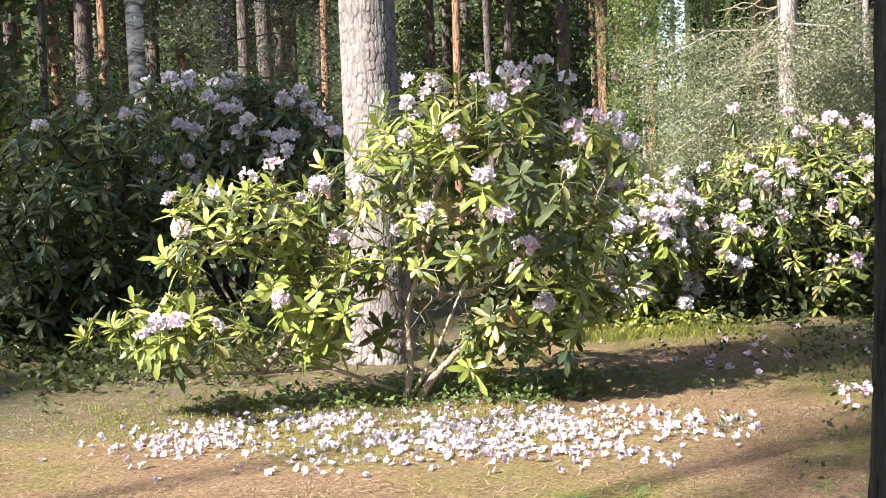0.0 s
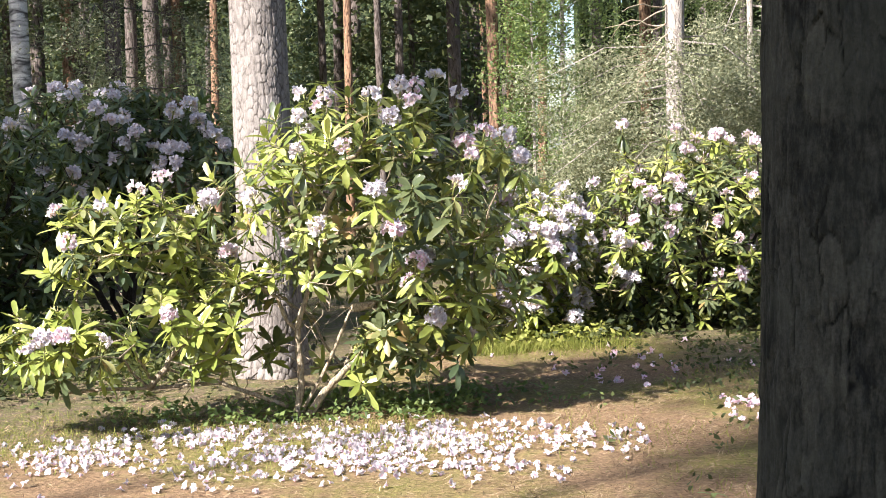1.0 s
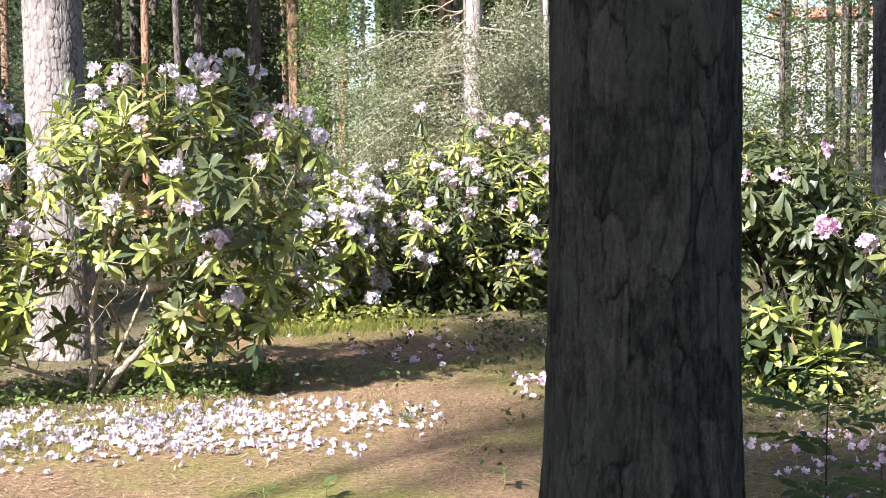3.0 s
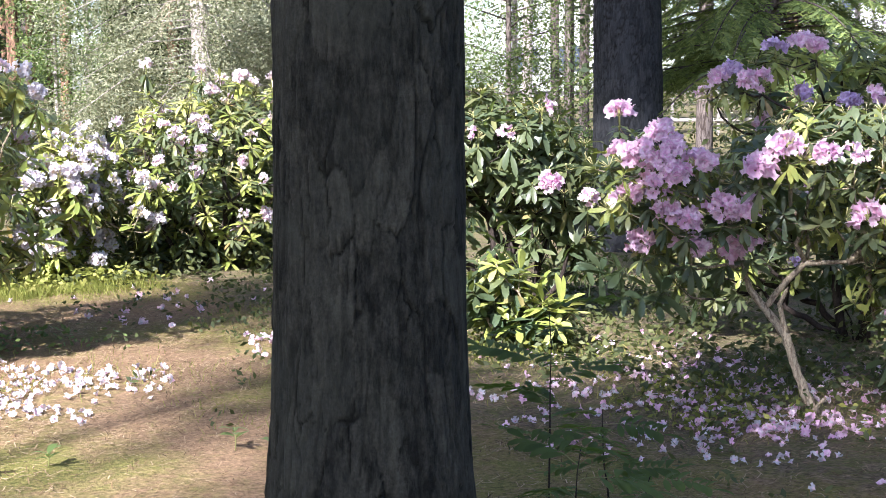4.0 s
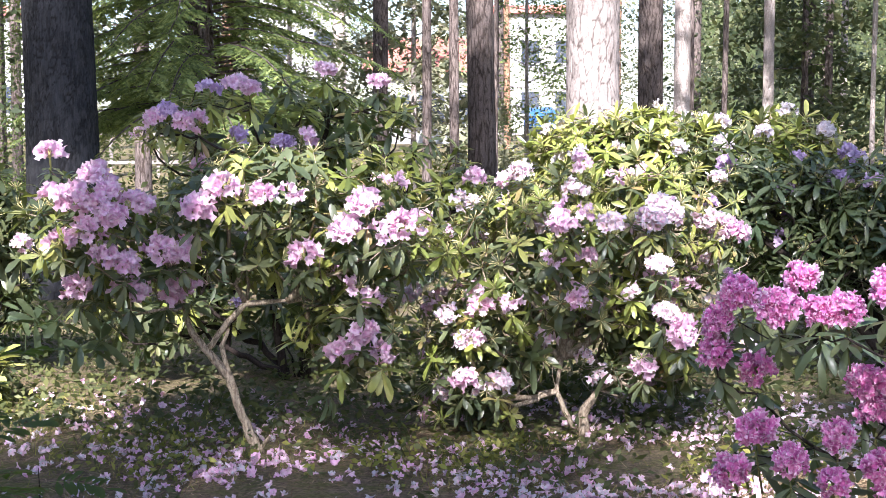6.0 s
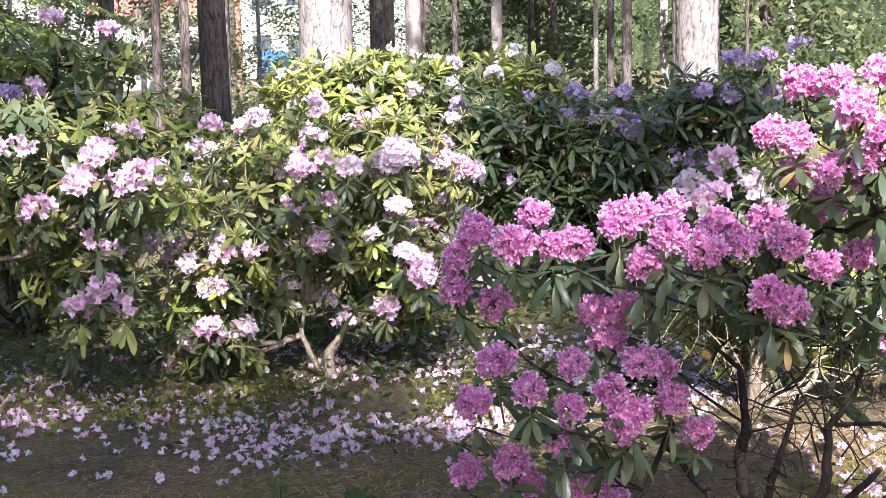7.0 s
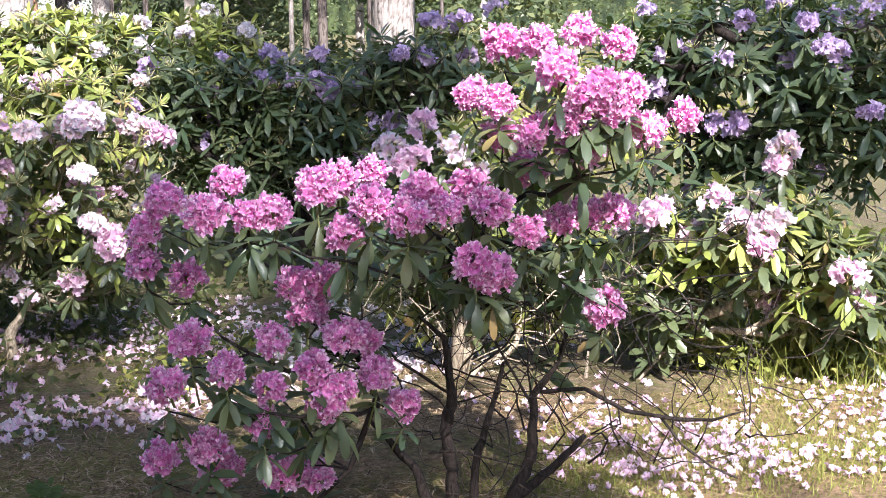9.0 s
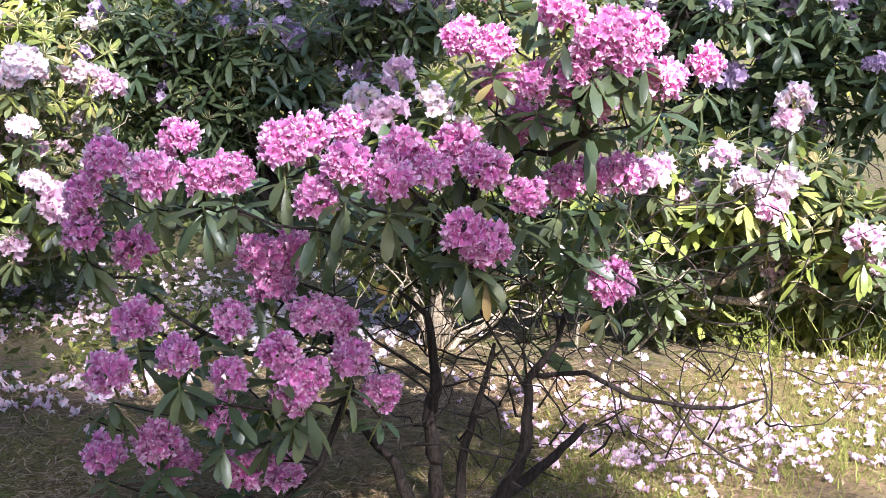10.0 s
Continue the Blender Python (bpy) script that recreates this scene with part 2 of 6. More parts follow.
def ground_material():
    m, nodes, links, b = material("forest_floor_needles_and_moss", 0.95, 0.0, 0.15)
    co = nodes.new("ShaderNodeTexCoord").outputs["Object"]
    patch = node(nodes, "ShaderNodeTexNoise", Scale=0.55, Detail=5.0, Roughness=0.6)
    links.new(co, patch.inputs["Vector"])
    fine = node(nodes, "ShaderNodeTexNoise", Scale=9.0, Detail=8.0, Roughness=0.75)
    links.new(co, fine.inputs["Vector"])
    grit = node(nodes, "ShaderNodeTexNoise", Scale=48.0, Detail=8.0, Roughness=0.85)
    links.new(co, grit.inputs["Vector"])
    grit_out = ramp(nodes, links, grit.outputs[0], [(0.36, (0, 0, 0)), (0.64, (1, 1, 1))])
    needles = mixed(nodes, links, grit_out.outputs[0], (0.085, 0.052, 0.030), (0.50, 0.325, 0.19))
    earth = mixed(nodes, links, fine.outputs[0], (0.11, 0.07, 0.04), needles)
    needles = mixed(nodes, links, 0.5, earth, needles)
    moss = mixed(nodes, links, grit_out.outputs[0], (0.07, 0.085, 0.015), (0.26, 0.25, 0.06))
    sum_ = nodes.new("ShaderNodeMath")
    sum_.operation = "MULTIPLY_ADD"
    links.new(fine.outputs[0], sum_.inputs[0])
    sum_.inputs[1].default_value = 0.45
    links.new(patch.outputs[0], sum_.inputs[2])
    f = ramp(nodes, links, sum_.outputs[0], [(0.66, (0, 0, 0)), (0.82, (0.8, 0.8, 0.8))])
    humus = mixed(nodes, links, grit_out.outputs[0], (0.05, 0.036, 0.026), (0.27, 0.205, 0.135))
    green = mixed(nodes, links, grit_out.outputs[0], (0.045, 0.060, 0.014), (0.15, 0.16, 0.04))
    wild = mixed(nodes, links, ramp(nodes, links, fine.outputs[0], [(0.42, (0, 0, 0)), (0.6, (0.8, 0.8, 0.8))]).outputs[0], humus, green)
    zone = nodes.new("ShaderNodeAttribute")
    zone.attribute_name = "trodden"
    blur = nodes.new("ShaderNodeMath")
    blur.operation = "MULTIPLY_ADD"
    links.new(fine.outputs[0], blur.inputs[0])
    blur.inputs[1].default_value = 0.8
    links.new(zone.outputs["Fac"], blur.inputs[2])
    edge = ramp(nodes, links, blur.outputs[0], [(0.55, (0, 0, 0)), (0.95, (1, 1, 1))])
    links.new(mixed(nodes, links, edge.outputs[0], wild, mixed(nodes, links, f.outputs[0], needles, moss)), b.inputs["Base Color"])
    h = mixed(nodes, links, 0.5, fine.outputs[0], grit.outputs[0])
    bump = node(nodes, "ShaderNodeBump", Strength=1.0, Distance=0.03)
    links.new(h, bump.inputs["Height"])
    links.new(bump.outputs[0], b.inputs["Normal"])
    return m


GROUND = ground_material()


def plain(name, colour, rough=0.6, metal=0.0, vary=0.12, scale=8.0):
    m, nodes, links, b = material(name, rough, metal)
    co = nodes.new("ShaderNodeTexCoord").outputs["Object"]
    n = node(nodes, "ShaderNodeTexNoise", Scale=scale, Detail=6.0)
    links.new(co, n.inputs["Vector"])
    links.new(mixed(nodes, links, n.outputs[0], tuple(v * (1 - vary) for v in colour), tuple(min(1, v * (1 + vary)) for v in colour)), b.inputs["Base Color"])
    return m


# ---- mesh helpers ----
def mesh_of(name, verts, faces, mats, index=None, smooth=True):
    me = bpy.data.meshes.new(name)
    me.from_pydata([tuple(v) for v in verts], [], faces)
    for mt in mats:
        me.materials.append(mt)
    if index is not None:
        me.polygons.foreach_set("material_index", index)
    if smooth:
        me.polygons.foreach_set("use_smooth", [True] * len(me.polygons))
    me.update()
    return me


def quads_mesh(name, corners, mat, smooth=False):
    """corners: array (n, 4, 3); one loose quad each."""
    n = len(corners)
    me = bpy.data.meshes.new(name)
    me.vertices.add(n * 4)
    me.vertices.foreach_set("co", np.asarray(corners, dtype=np.float32).ravel())
    me.loops.add(n * 4)
    me.loops.foreach_set("vertex_index", np.arange(n * 4, dtype=np.int32))
    me.polygons.add(n)
    me.polygons.foreach_set("loop_start", np.arange(0, n * 4, 4, dtype=np.int32))
    me.polygons.foreach_set("use_smooth", np.full(n, smooth))
    me.materials.append(mat)
    me.update(calc_edges=True)
    return me


def part(name, mesh, parent, m=None, label="", kind=""):
    ob = new(name, mesh)
    ob.parent = parent
    if m is not None:
        ob.matrix_basis = m
    return tagged(ob, label, kind=kind)


def thing(name, m, label, category, group="", kind=""):
    return_ob = new(name)
    return_ob.matrix_basis = m
    return tagged(return_ob, label, category, group, kind)


def tubes(paths, sides=6):
    """Verts and faces of tapered tubes along lists of (point, radius)."""
    verts, faces = [], []
    for path in paths:
        base = len(verts)
        pts = [Vector(p) for p, _ in path]
        side = None
        for i, (p, r) in enumerate(zip(pts, (r for _, r in path))):
            d = (pts[min(i + 1, len(pts) - 1)] - pts[max(i - 1, 0)]).normalized()
            if side is None:
                side = d.orthogonal().normalized()
            side = (side - d * side.dot(d)).normalized()
            up = d.cross(side)
            for k in range(sides):
                a = 2 * math.pi * k / sides
                verts.append(p + (side * math.cos(a) + up * math.sin(a)) * r)
        for i in range(len(pts) - 1):
            for k in range(sides):
                a, b = base + i * sides + k, base + i * sides + (k + 1) % sides
                faces.append((a, b, b + sides, a + sides))
        faces.append(tuple(base + (len(pts) - 1) * sides + k for k in range(sides)))
        faces.append(tuple(base + k for k in reversed(range(sides))))
    return verts, faces


# ---- plants ----
def leaf_shape(rnd, length, width, lift, bend, verts, faces, origin, turn, coarse=False):
    """One lance-shaped leaf with a folded midrib, arching outward."""
    base = len(verts)
    stations = [(0.0, 0.08), (0.4, 0.9), (0.82, 0.85), (1.0, 0.16)] if coarse else [(0.0, 0.08), (0.28, 0.66), (0.6, 1.0), (0.86, 0.76), (1.0, 0.16)]
    x = z = 0.0
    angle, last = lift, 0.0
    rot = Matrix.Rotation(turn, 3, "Z")
    fold = rnd.uniform(0.12, 0.3)
    twist = rnd.uniform(-0.35, 0.35)
    for s, w in stations:
        step = (s - last) * length
        x, z = x + step * math.cos(angle), z + step * math.sin(angle)
        angle -= bend * (s - last)
        last = s
        half = width * w / 2
        for side in (-1, 0, 1):
            y = side * half
            dz = abs(side) * half * fold + y * twist * s
            verts.append(origin + rot @ Vector((x - dz * math.sin(angle), y, z + dz * math.cos(angle))))
    for i in range(len(stations) - 1):
        a = base + i * 3
        faces.append((a, a + 3, a + 4, a + 1))
        faces.append((a + 1, a + 4, a + 5, a + 2))


def whorl_mesh(name, seed, mat, droop=0.0, count=11, length=0.112, coarse=False):
    rnd = random.Random(seed)
    verts, faces = [], []
    for i in range(count):
        young = i / count
        leaf_shape(rnd, length * rnd.uniform(0.6, 1.15) * (1 - 0.25 * young), length * rnd.uniform(0.19, 0.27),
                   math.radians(-22 + 58 * young - droop + rnd.uniform(-20, 20)), rnd.uniform(0.2, 0.9) if droop > -10 else rnd.uniform(0.0, 0.55), verts, faces,
                   Vector((0, 0, -0.03 + 0.035 * young)), i * 2.4 + rnd.uniform(-0.5, 0.5), coarse)
    n = len(faces)
    v, f = tubes([[((0, 0, -0.10), 0.0035), ((0, 0, 0.01), 0.003)]], 3)
    faces += [tuple(len(verts) + k for k in q) for q in f]
    verts += v
    return mesh_of(name, verts, faces, [mat, STEM_GREEN], [0] * n + [1] * (len(faces) - n))


def floret(rnd, verts, faces, index, place, turn, s, open_=0.12, flat=1.0, across=3):
    """One five-lobed ruffled flower: a deep throat, lobes, and paler wavy tips."""
    base, n = len(verts), 5 * across
    spin = rnd.uniform(0, 6.3)
    lobes = [rnd.uniform(0.92, 1.15) for _ in range(5)]
    tilt = [rnd.uniform(-0.45, 0.50) for _ in range(5)]
    for ring, (rr, zz) in enumerate(((0.10, -0.8), (0.36, -0.22), (0.74, 0.02), (1.0, open_))):
        for k in range(n):
            j, side = k // across, (k % 3 - 1 if across == 3 else k % 2 - 0.5)
            ang = spin + (j + side * (0.33 if ring < 2 else 0.40 if across == 2 else 0.35) * (1 if across == 3 else 1.6)) * math.tau / 5
            out = rr * (1.0 if ring < 2 else lobes[j] * (1.0 if abs(side) < 0.6 else (0.94 if ring == 2 else 0.80 if across == 2 else 0.66)))
            up = zz + (tilt[j] * rr * (ring - 1) * 0.5 if ring > 1 else 0) + (rnd.uniform(-0.15, 0.15) * (1.6 if across == 3 else 1.0) if ring > 1 else 0)
            verts.append(place + turn @ Vector((out * math.cos(ang), out * math.sin(ang), up * flat)) * s)
    for ring in range(3):
        for k in range(n):
            if ring > 1 and k % across == across - 1:
                continue
            a0, b0 = base + ring * n + k, base + ring * n + (k + 1) % n
            faces.append((a0, b0, b0 + n, a0 + n))
            index.append((1, 0, 2)[ring])


def truss_mesh(name, seed, mat, throat, tip, florets=18, radius=0.049, size=0.0215, full=0.25):
    """A flower head: florets over a flattened dome, some dropped, with bare stalks where they were."""
    rnd = random.Random(seed)
    verts, faces, index, stalks = [], [], [], []
    bare = Vector((rnd.gauss(0, 1), rnd.gauss(0, 1), rnd.gauss(0.2, 0.6))).normalized()
    ball = mat is MAGENTA
    flat = rnd.uniform(0.92, 1.05) if ball else rnd.uniform(0.72, 1.0)
    for i in range(florets):
        h = 1 - (i + 0.5) / florets * (1.55 if ball else 1.25)
        a = i * 2.39996 + rnd.uniform(-0.4, 0.4)
        r = math.sqrt(max(0, 1 - h * h))
        d = (Vector((r * math.cos(a), r * math.sin(a), h)) + Vector((rnd.gauss(0, 0.2), rnd.gauss(0, 0.2), rnd.gauss(0, 0.2)))).normalized()
        at = Vector((d.x, d.y, d.z * flat)) * radius * rnd.uniform(0.75, 1.25) + Vector((0, 0, 0.025))
        if d.dot(bare) > full + rnd.uniform(-0.15, 0.6):
            stalks.append([((0, 0, 0.0), 0.0011), (at * 0.8, 0.0014)])
            continue
        aim = (d + Vector((rnd.gauss(0, 0.3), rnd.gauss(0, 0.3), rnd.gauss(0, 0.3)))).normalized()
        floret(rnd, verts, faces, index, at, aim.to_track_quat("Z", "Y").to_matrix(), size * rnd.uniform(0.8, 1.2), across=3 if mat is MAGENTA else 2)
    for mat_no, (v, f) in ((3, tubes([[((0, 0, -0.05), 0.004), ((0, 0, 0.03), 0.006)]], 5)), (4, tubes(stalks, 3) if stalks else ([], []))):
        faces += [tuple(len(verts) + k for k in q) for q in f]
        index += [mat_no] * len(f)
        verts += v
    return mesh_of(name, verts, faces, [mat, throat, tip, STEM_GREEN, SPENT], index)


def spent_mesh(seed):
    """The thin pale stalks left where a flower head has dropped."""
    rnd = random.Random(seed)
    paths = []
    for i in range(8):
        a, up = i * 2.4 + rnd.uniform(-0.4, 0.4), rnd.uniform(0.5, 1.4)
        d = Vector((math.cos(a), math.sin(a), up)).normalized() * rnd.uniform(0.035, 0.055)
        paths.append([((0, 0, 0.0), 0.0012), (d, 0.0015)])
    v, f = tubes(paths, 3)
    return mesh_of("spent_truss", v, f, [SPENT])


INNER = []
SPENTS = [spent_mesh(900 + i) for i in range(3)]
DROOPS = {"up": -14, "level": 0, "down": 24}
WHORLS = {(mat.name, key): [whorl_mesh("leaf_whorl", 40 * j + i + len(key), mat, droop + 14 * (i % 3) - 12, 8 + i % 6, coarse=not (mat is LEAF and key == "down")) for i in range(6)]
          for j, mat in enumerate((LEAF, LEAF_SHADED, LEAF_YELLOW)) for key, droop in DROOPS.items()}
INNER += [whorl_mesh("leaf_whorl", 600 + i, LEAF_SHADED, 10 * i, 6, 0.15, True) for i in range(4)]
KINDS = ((MAGENTA, MAGENTA, MAGENTA_TIP), (PINK, PINK, PALE), (PALE, PALE_THROAT, WHITE), (WHITE, PALE_THROAT, WHITE), (LILAC, LILAC, LILAC))
TRUSSES = {mat.name: [truss_mesh("flower_truss", 100 * j + i, mat, throat, tip, (60 if mat is MAGENTA else 22) + 2 * i, 0.045 if mat is MAGENTA else 0.049, 0.0185 if mat is MAGENTA else 0.027, 2.0 if mat is MAGENTA else 0.3) for i in range(5)] for j, (mat, throat, tip) in enumerate(KINDS)}
LOOSE = {mat.name: [truss_mesh("flower_truss", 700 + 100 * j + i, mat, throat, tip, 12 + 2 * i, 0.052, 0.025, 0.0) for i in range(5)] for j, (mat, throat, tip) in enumerate(KINDS)}


def grow(base_pts, tips, rnd, thin=0.0028, wander=0.05):
    """Branches: every tip joins the nearest limb that leads to it; girth by the number of shoots carried."""
    nodes, parent, reach = [], [], []
    for limb in base_pts:
        last = -1
        for p in limb:
            nodes.append(Vector(p))
            parent.append(last)
            reach.append(0.0 if last < 0 else reach[last] + (nodes[-1] - nodes[last]).length)
            last = len(nodes) - 1
    order = sorted(tips, key=lambda p: p.length)
    load = [0] * len(nodes)
    for tip in order:
        best, cost = 0, 1e9
        for i, p in enumerate(nodes):
            gap = tip - p
            c = gap.length + 0.25 * reach[i] + (0.25 if gap.z < -0.02 else 0)
            if c < cost:
                best, cost = i, c
        p = nodes[best]
        gap = tip - p
        n = max(2, int(gap.length / 0.11))
        last = best
        for k in range(1, n + 1):
            s = k / n
            sag = math.sin(math.pi * s) * gap.length * 0.12
            q = p + gap * s - Vector((0, 0, sag))
            if k < n:
                q += Vector((rnd.uniform(-1, 1), rnd.uniform(-1, 1), rnd.uniform(-1, 1))) * wander * gap.length
            nodes.append(q)
            parent.append(last)
            load.append(0)
            reach.append(reach[last] + (q - nodes[last]).length)
            last = len(nodes) - 1
        while last >= 0:
            load[last] += 1
            last = parent[last]
    girth = [thin * max(1, l) ** 0.5 for l in load]
    children = {}
    for i, p in enumerate(parent):
        children.setdefault(p, []).append(i)
    paths, stack = [], [(-1, i) for i in children[-1]]
    while stack:
        start, i = stack.pop()
        path = [] if start < 0 else [(nodes[start], min(girth[start], girth[i] * 1.15))]
        while True:
            path.append((nodes[i], girth[i]))
            kids = sorted(children.get(i, []), key=lambda k: -load[k])
            if not kids:
                break
            for k in kids[1:]:
                stack.append((i, k))
            i = kids[0]
        if len(path) > 1:
            paths.append(path)
    return paths


def open_gap(p, clear):
    """True where the bare stems stay open to the front: (from, to, height)."""
    return clear is not None and clear[0] < p.x < clear[1] and p.y < 0.12 and p.z < clear[2]


def joined_whorls(name, placed, mats):
    """Many whorls of leaves gathered into one mesh."""
    verts, faces, count = [], [], 0
    for mesh, m in placed:
        co = np.empty(len(mesh.vertices) * 3)
        mesh.vertices.foreach_get("co", co)
        r = np.array(m.to_3x3())
        verts.append(co.reshape(-1, 3) @ r.T + np.array(m.translation))
        faces += [tuple(count + i for i in p.vertices) for p in mesh.polygons]
        count += len(mesh.vertices)
    return mesh_of(name, np.concatenate(verts), faces, mats)


def shrub(at, lobes, heads, seed, leaf, flower, stem, label, count, loose=0.3, lean=0.75, extra=0, flower2=None, thick=0.0032, group="rhododendrons in the grove", size=1.0, bare=0.0, hang="level", stems=2, foot=0.07, spent=0.22, tuck=1.04, boles=(), inner=90, big=1.0, clear=None, leaf2=None, share=0.35, thicket=None, leaf_size=1.0):
    """A rhododendron: branches, whorls of leaves at the shoot ends, flower heads in the given places."""
    rnd = random.Random(seed)
    x, y, turn = at
    ob = thing("rhododendron", pose(x, y, 0, 0, 0, turn), label, "shrub", group)
    tips, way = [], []
    weight = [l[3] * l[5] + l[3] * l[4] for l in lobes]
    heads = [Vector(h) for h in heads]
    for h in heads:
        tips.append(h - Vector((0, 0, 0.06)))
        c = min(lobes, key=lambda l: sum(((h[k] - l[k]) / l[k + 3]) ** 2 for k in range(3)))
        d = Vector([(h[k] - c[k]) / c[k + 3] for k in range(3)])
        way.append((d.normalized() * 0.5 + Vector((0, 0, 1.0))).normalized())
    tries = 0
    while len(tips) < len(heads) + count and tries < count * 30:
        tries += 1
        l = rnd.choices(lobes, weight)[0]
        d = Vector((rnd.gauss(0, 1), rnd.gauss(0, 1), rnd.gauss(0.25, 1))).normalized()
        r = rnd.uniform(0.55, tuck)
        p = Vector([l[k] + d[k] * l[k + 3] * r for k in range(3)])
        if p.z < 0.06 or any(sum(((p[k] - o[k]) / o[k + 3]) ** 2 for k in range(3)) < 0.22 for o in lobes):
            continue
        if any((p - q).length < 0.062 for q in tips) or open_gap(p, clear):
            continue
        tips.append(p)
        way.append((d + Vector((0, 0, lean * 2))).normalized())
    limbs = []
    for l in lobes:
        for _ in range(stems):
            top = Vector([l[k] + rnd.uniform(-0.5, 0.5) * l[k + 3] for k in range(3)])
            side = Vector((rnd.uniform(-0.12, 0.12), rnd.uniform(-0.12, 0.12), 0))
            n = 9
            a = math.atan2(top.y, top.x) + rnd.uniform(-0.8, 0.8)
            start = Vector((math.cos(a), math.sin(a), 0)) * foot * rnd.uniform(0.3, 1.0)
            if boles:
                end = min((Vector(q[:3]) for bole in boles for q in bole[len(bole) // 2:]), key=lambda q: (q - top).length)
                limbs.append([end.lerp(top, k / 5) + Vector((rnd.uniform(-1, 1), rnd.uniform(-1, 1), rnd.uniform(-0.5, 0.5))) * (0.03 if 0 < k < 5 else 0) for k in range(6)])
                continue
            limb = [start + Vector((0, 0, -0.05))]
            for k in range(1, n):
                s = k / (n - 1)
                p = start.lerp(Vector((top.x, top.y, 0)), s ** 1.3) + Vector((0, 0, max(0.03, top.z * 0.9 * s ** 0.8))) + side * math.sin(math.pi * s)
                p += Vector((rnd.uniform(-1, 1), rnd.uniform(-1, 1), rnd.uniform(-1, 1))) * 0.035 * math.sin(math.pi * s)
                limb.append(p)
            limbs.append(limb)
    paths = sorted(grow(limbs, tips, rnd, thick), key=lambda path: -path[0][1] * len(path))
    for path in paths[:14]:
        v, f = tubes([path], 8)
        part("branch", mesh_of("branch", v, f, [stem]), ob)
    for _ in range(thicket[0] if thicket else 0):
        p = Vector((rnd.uniform(*thicket[1]), rnd.uniform(-0.25, 0.45), rnd.uniform(*thicket[2])))
        d = Vector((rnd.gauss(0, 1), rnd.gauss(0, 0.6), rnd.gauss(0.5, 0.5))).normalized()
        r, twig = rnd.uniform(0.0013, 0.0040), []
        for k in range(7):
            twig.append((p.copy(), r * (1 - 0.1 * k)))
            d = (d + Vector((rnd.gauss(0, 0.38), rnd.gauss(0, 0.38), rnd.gauss(0.06, 0.36)))).normalized()
            p += d * rnd.uniform(0.04, 0.075)
        paths.append(twig)
    v, f = tubes(paths[14:], 4)
    part("brushwood", mesh_of("brushwood", v, f, [stem]), ob, kind="stuff")
    for bole in boles:
        fine = []
        for (x0, y0, z0, r0), (x1, y1, z1, r1) in zip(bole, bole[1:]):
            for k in range(4):
                s = k / 4
                w = Vector((rnd.uniform(-1, 1), rnd.uniform(-1, 1), 0)) * (r0 * 0.25 if k else 0)
                fine.append((Vector((x0, y0, z0)).lerp(Vector((x1, y1, z1)), s) + w, (r0 + (r1 - r0) * s) * rnd.uniform(0.9, 1.12)))
        fine.append((Vector(bole[-1][:3]), bole[-1][3] * 0.7))
        v, f = tubes([fine], 10)
        part("stem", mesh_of("stem", v, f, [stem]), ob)
    old, placed = [], []
    for _ in range(inner):
        l = rnd.choices(lobes, weight)[0]
        d = Vector((rnd.gauss(0, 1), rnd.gauss(0, 1), rnd.gauss(0, 1))).normalized() * rnd.uniform(0.2, 0.8)
        p = Vector([l[k] + d[k] * l[k + 3] for k in range(3)])
        p.z *= rnd.choice((1.0, 0.85, 0.55))
        if p.z > 0.08 and not open_gap(p, clear):
            placed.append((rnd.choice(INNER), Matrix.Translation(p) @ pose(0, 0, 0, rnd.uniform(-60, 60), rnd.uniform(-60, 60), rnd.uniform(0, 360))))
    if placed:
        part("inner_foliage", joined_whorls("inner_foliage", placed, [LEAF_SHADED]), ob, kind="stuff")
    for i, (p, d) in enumerate(zip(tips, way)):
        if i >= len(heads) and rnd.random() < bare:
            continue
        q = d.to_track_quat("Z", "Y").to_matrix().to_4x4() @ pose(0, 0, 0, 0, 0, rnd.uniform(0, 360))
        s = rnd.uniform(0.8, 1.2) * size * leaf_size
        part("leaf_whorl", rnd.choice(WHORLS[(leaf2 if leaf2 and rnd.random() < share else leaf).name, "down" if i < len(heads) else hang if rnd.random() < 0.7 else "level"]), ob, Matrix.Translation(p) @ q @ Matrix.Diagonal((s, s, s, 1)))
        if i >= len(heads) and rnd.random() < extra:
            fl = flower2 if flower2 and rnd.random() < 0.35 else flower
            sp = rnd.uniform(0.75, 1.05) * size
            part("flower_truss", rnd.choice(LOOSE[fl.name] if rnd.random() < 0.5 else TRUSSES[fl.name]), ob, Matrix.Translation(p + d * 0.03) @ q @ Matrix.Diagonal((sp, sp, sp, 1)))
        elif i >= len(heads) and rnd.random() < spent:
            old.append((rnd.choice(SPENTS), Matrix.Translation(p) @ q))
        if i < len(heads):
            fl = flower2 if flower2 and rnd.random() < 0.35 else flower
            mesh = rnd.choice(LOOSE[fl.name] if rnd.random() < loose else TRUSSES[fl.name])
            s = rnd.uniform(0.85, 1.12) * size
            part("flower_truss", mesh, ob, Matrix.Translation(heads[i] - d * 0.015) @ q @ Matrix.Diagonal((s * big, s * big, s * big, 1)))
    if old:
        part("spent_blossom", joined_whorls("spent_blossom", old, [SPENT]), ob, kind="stuff")
    return ob


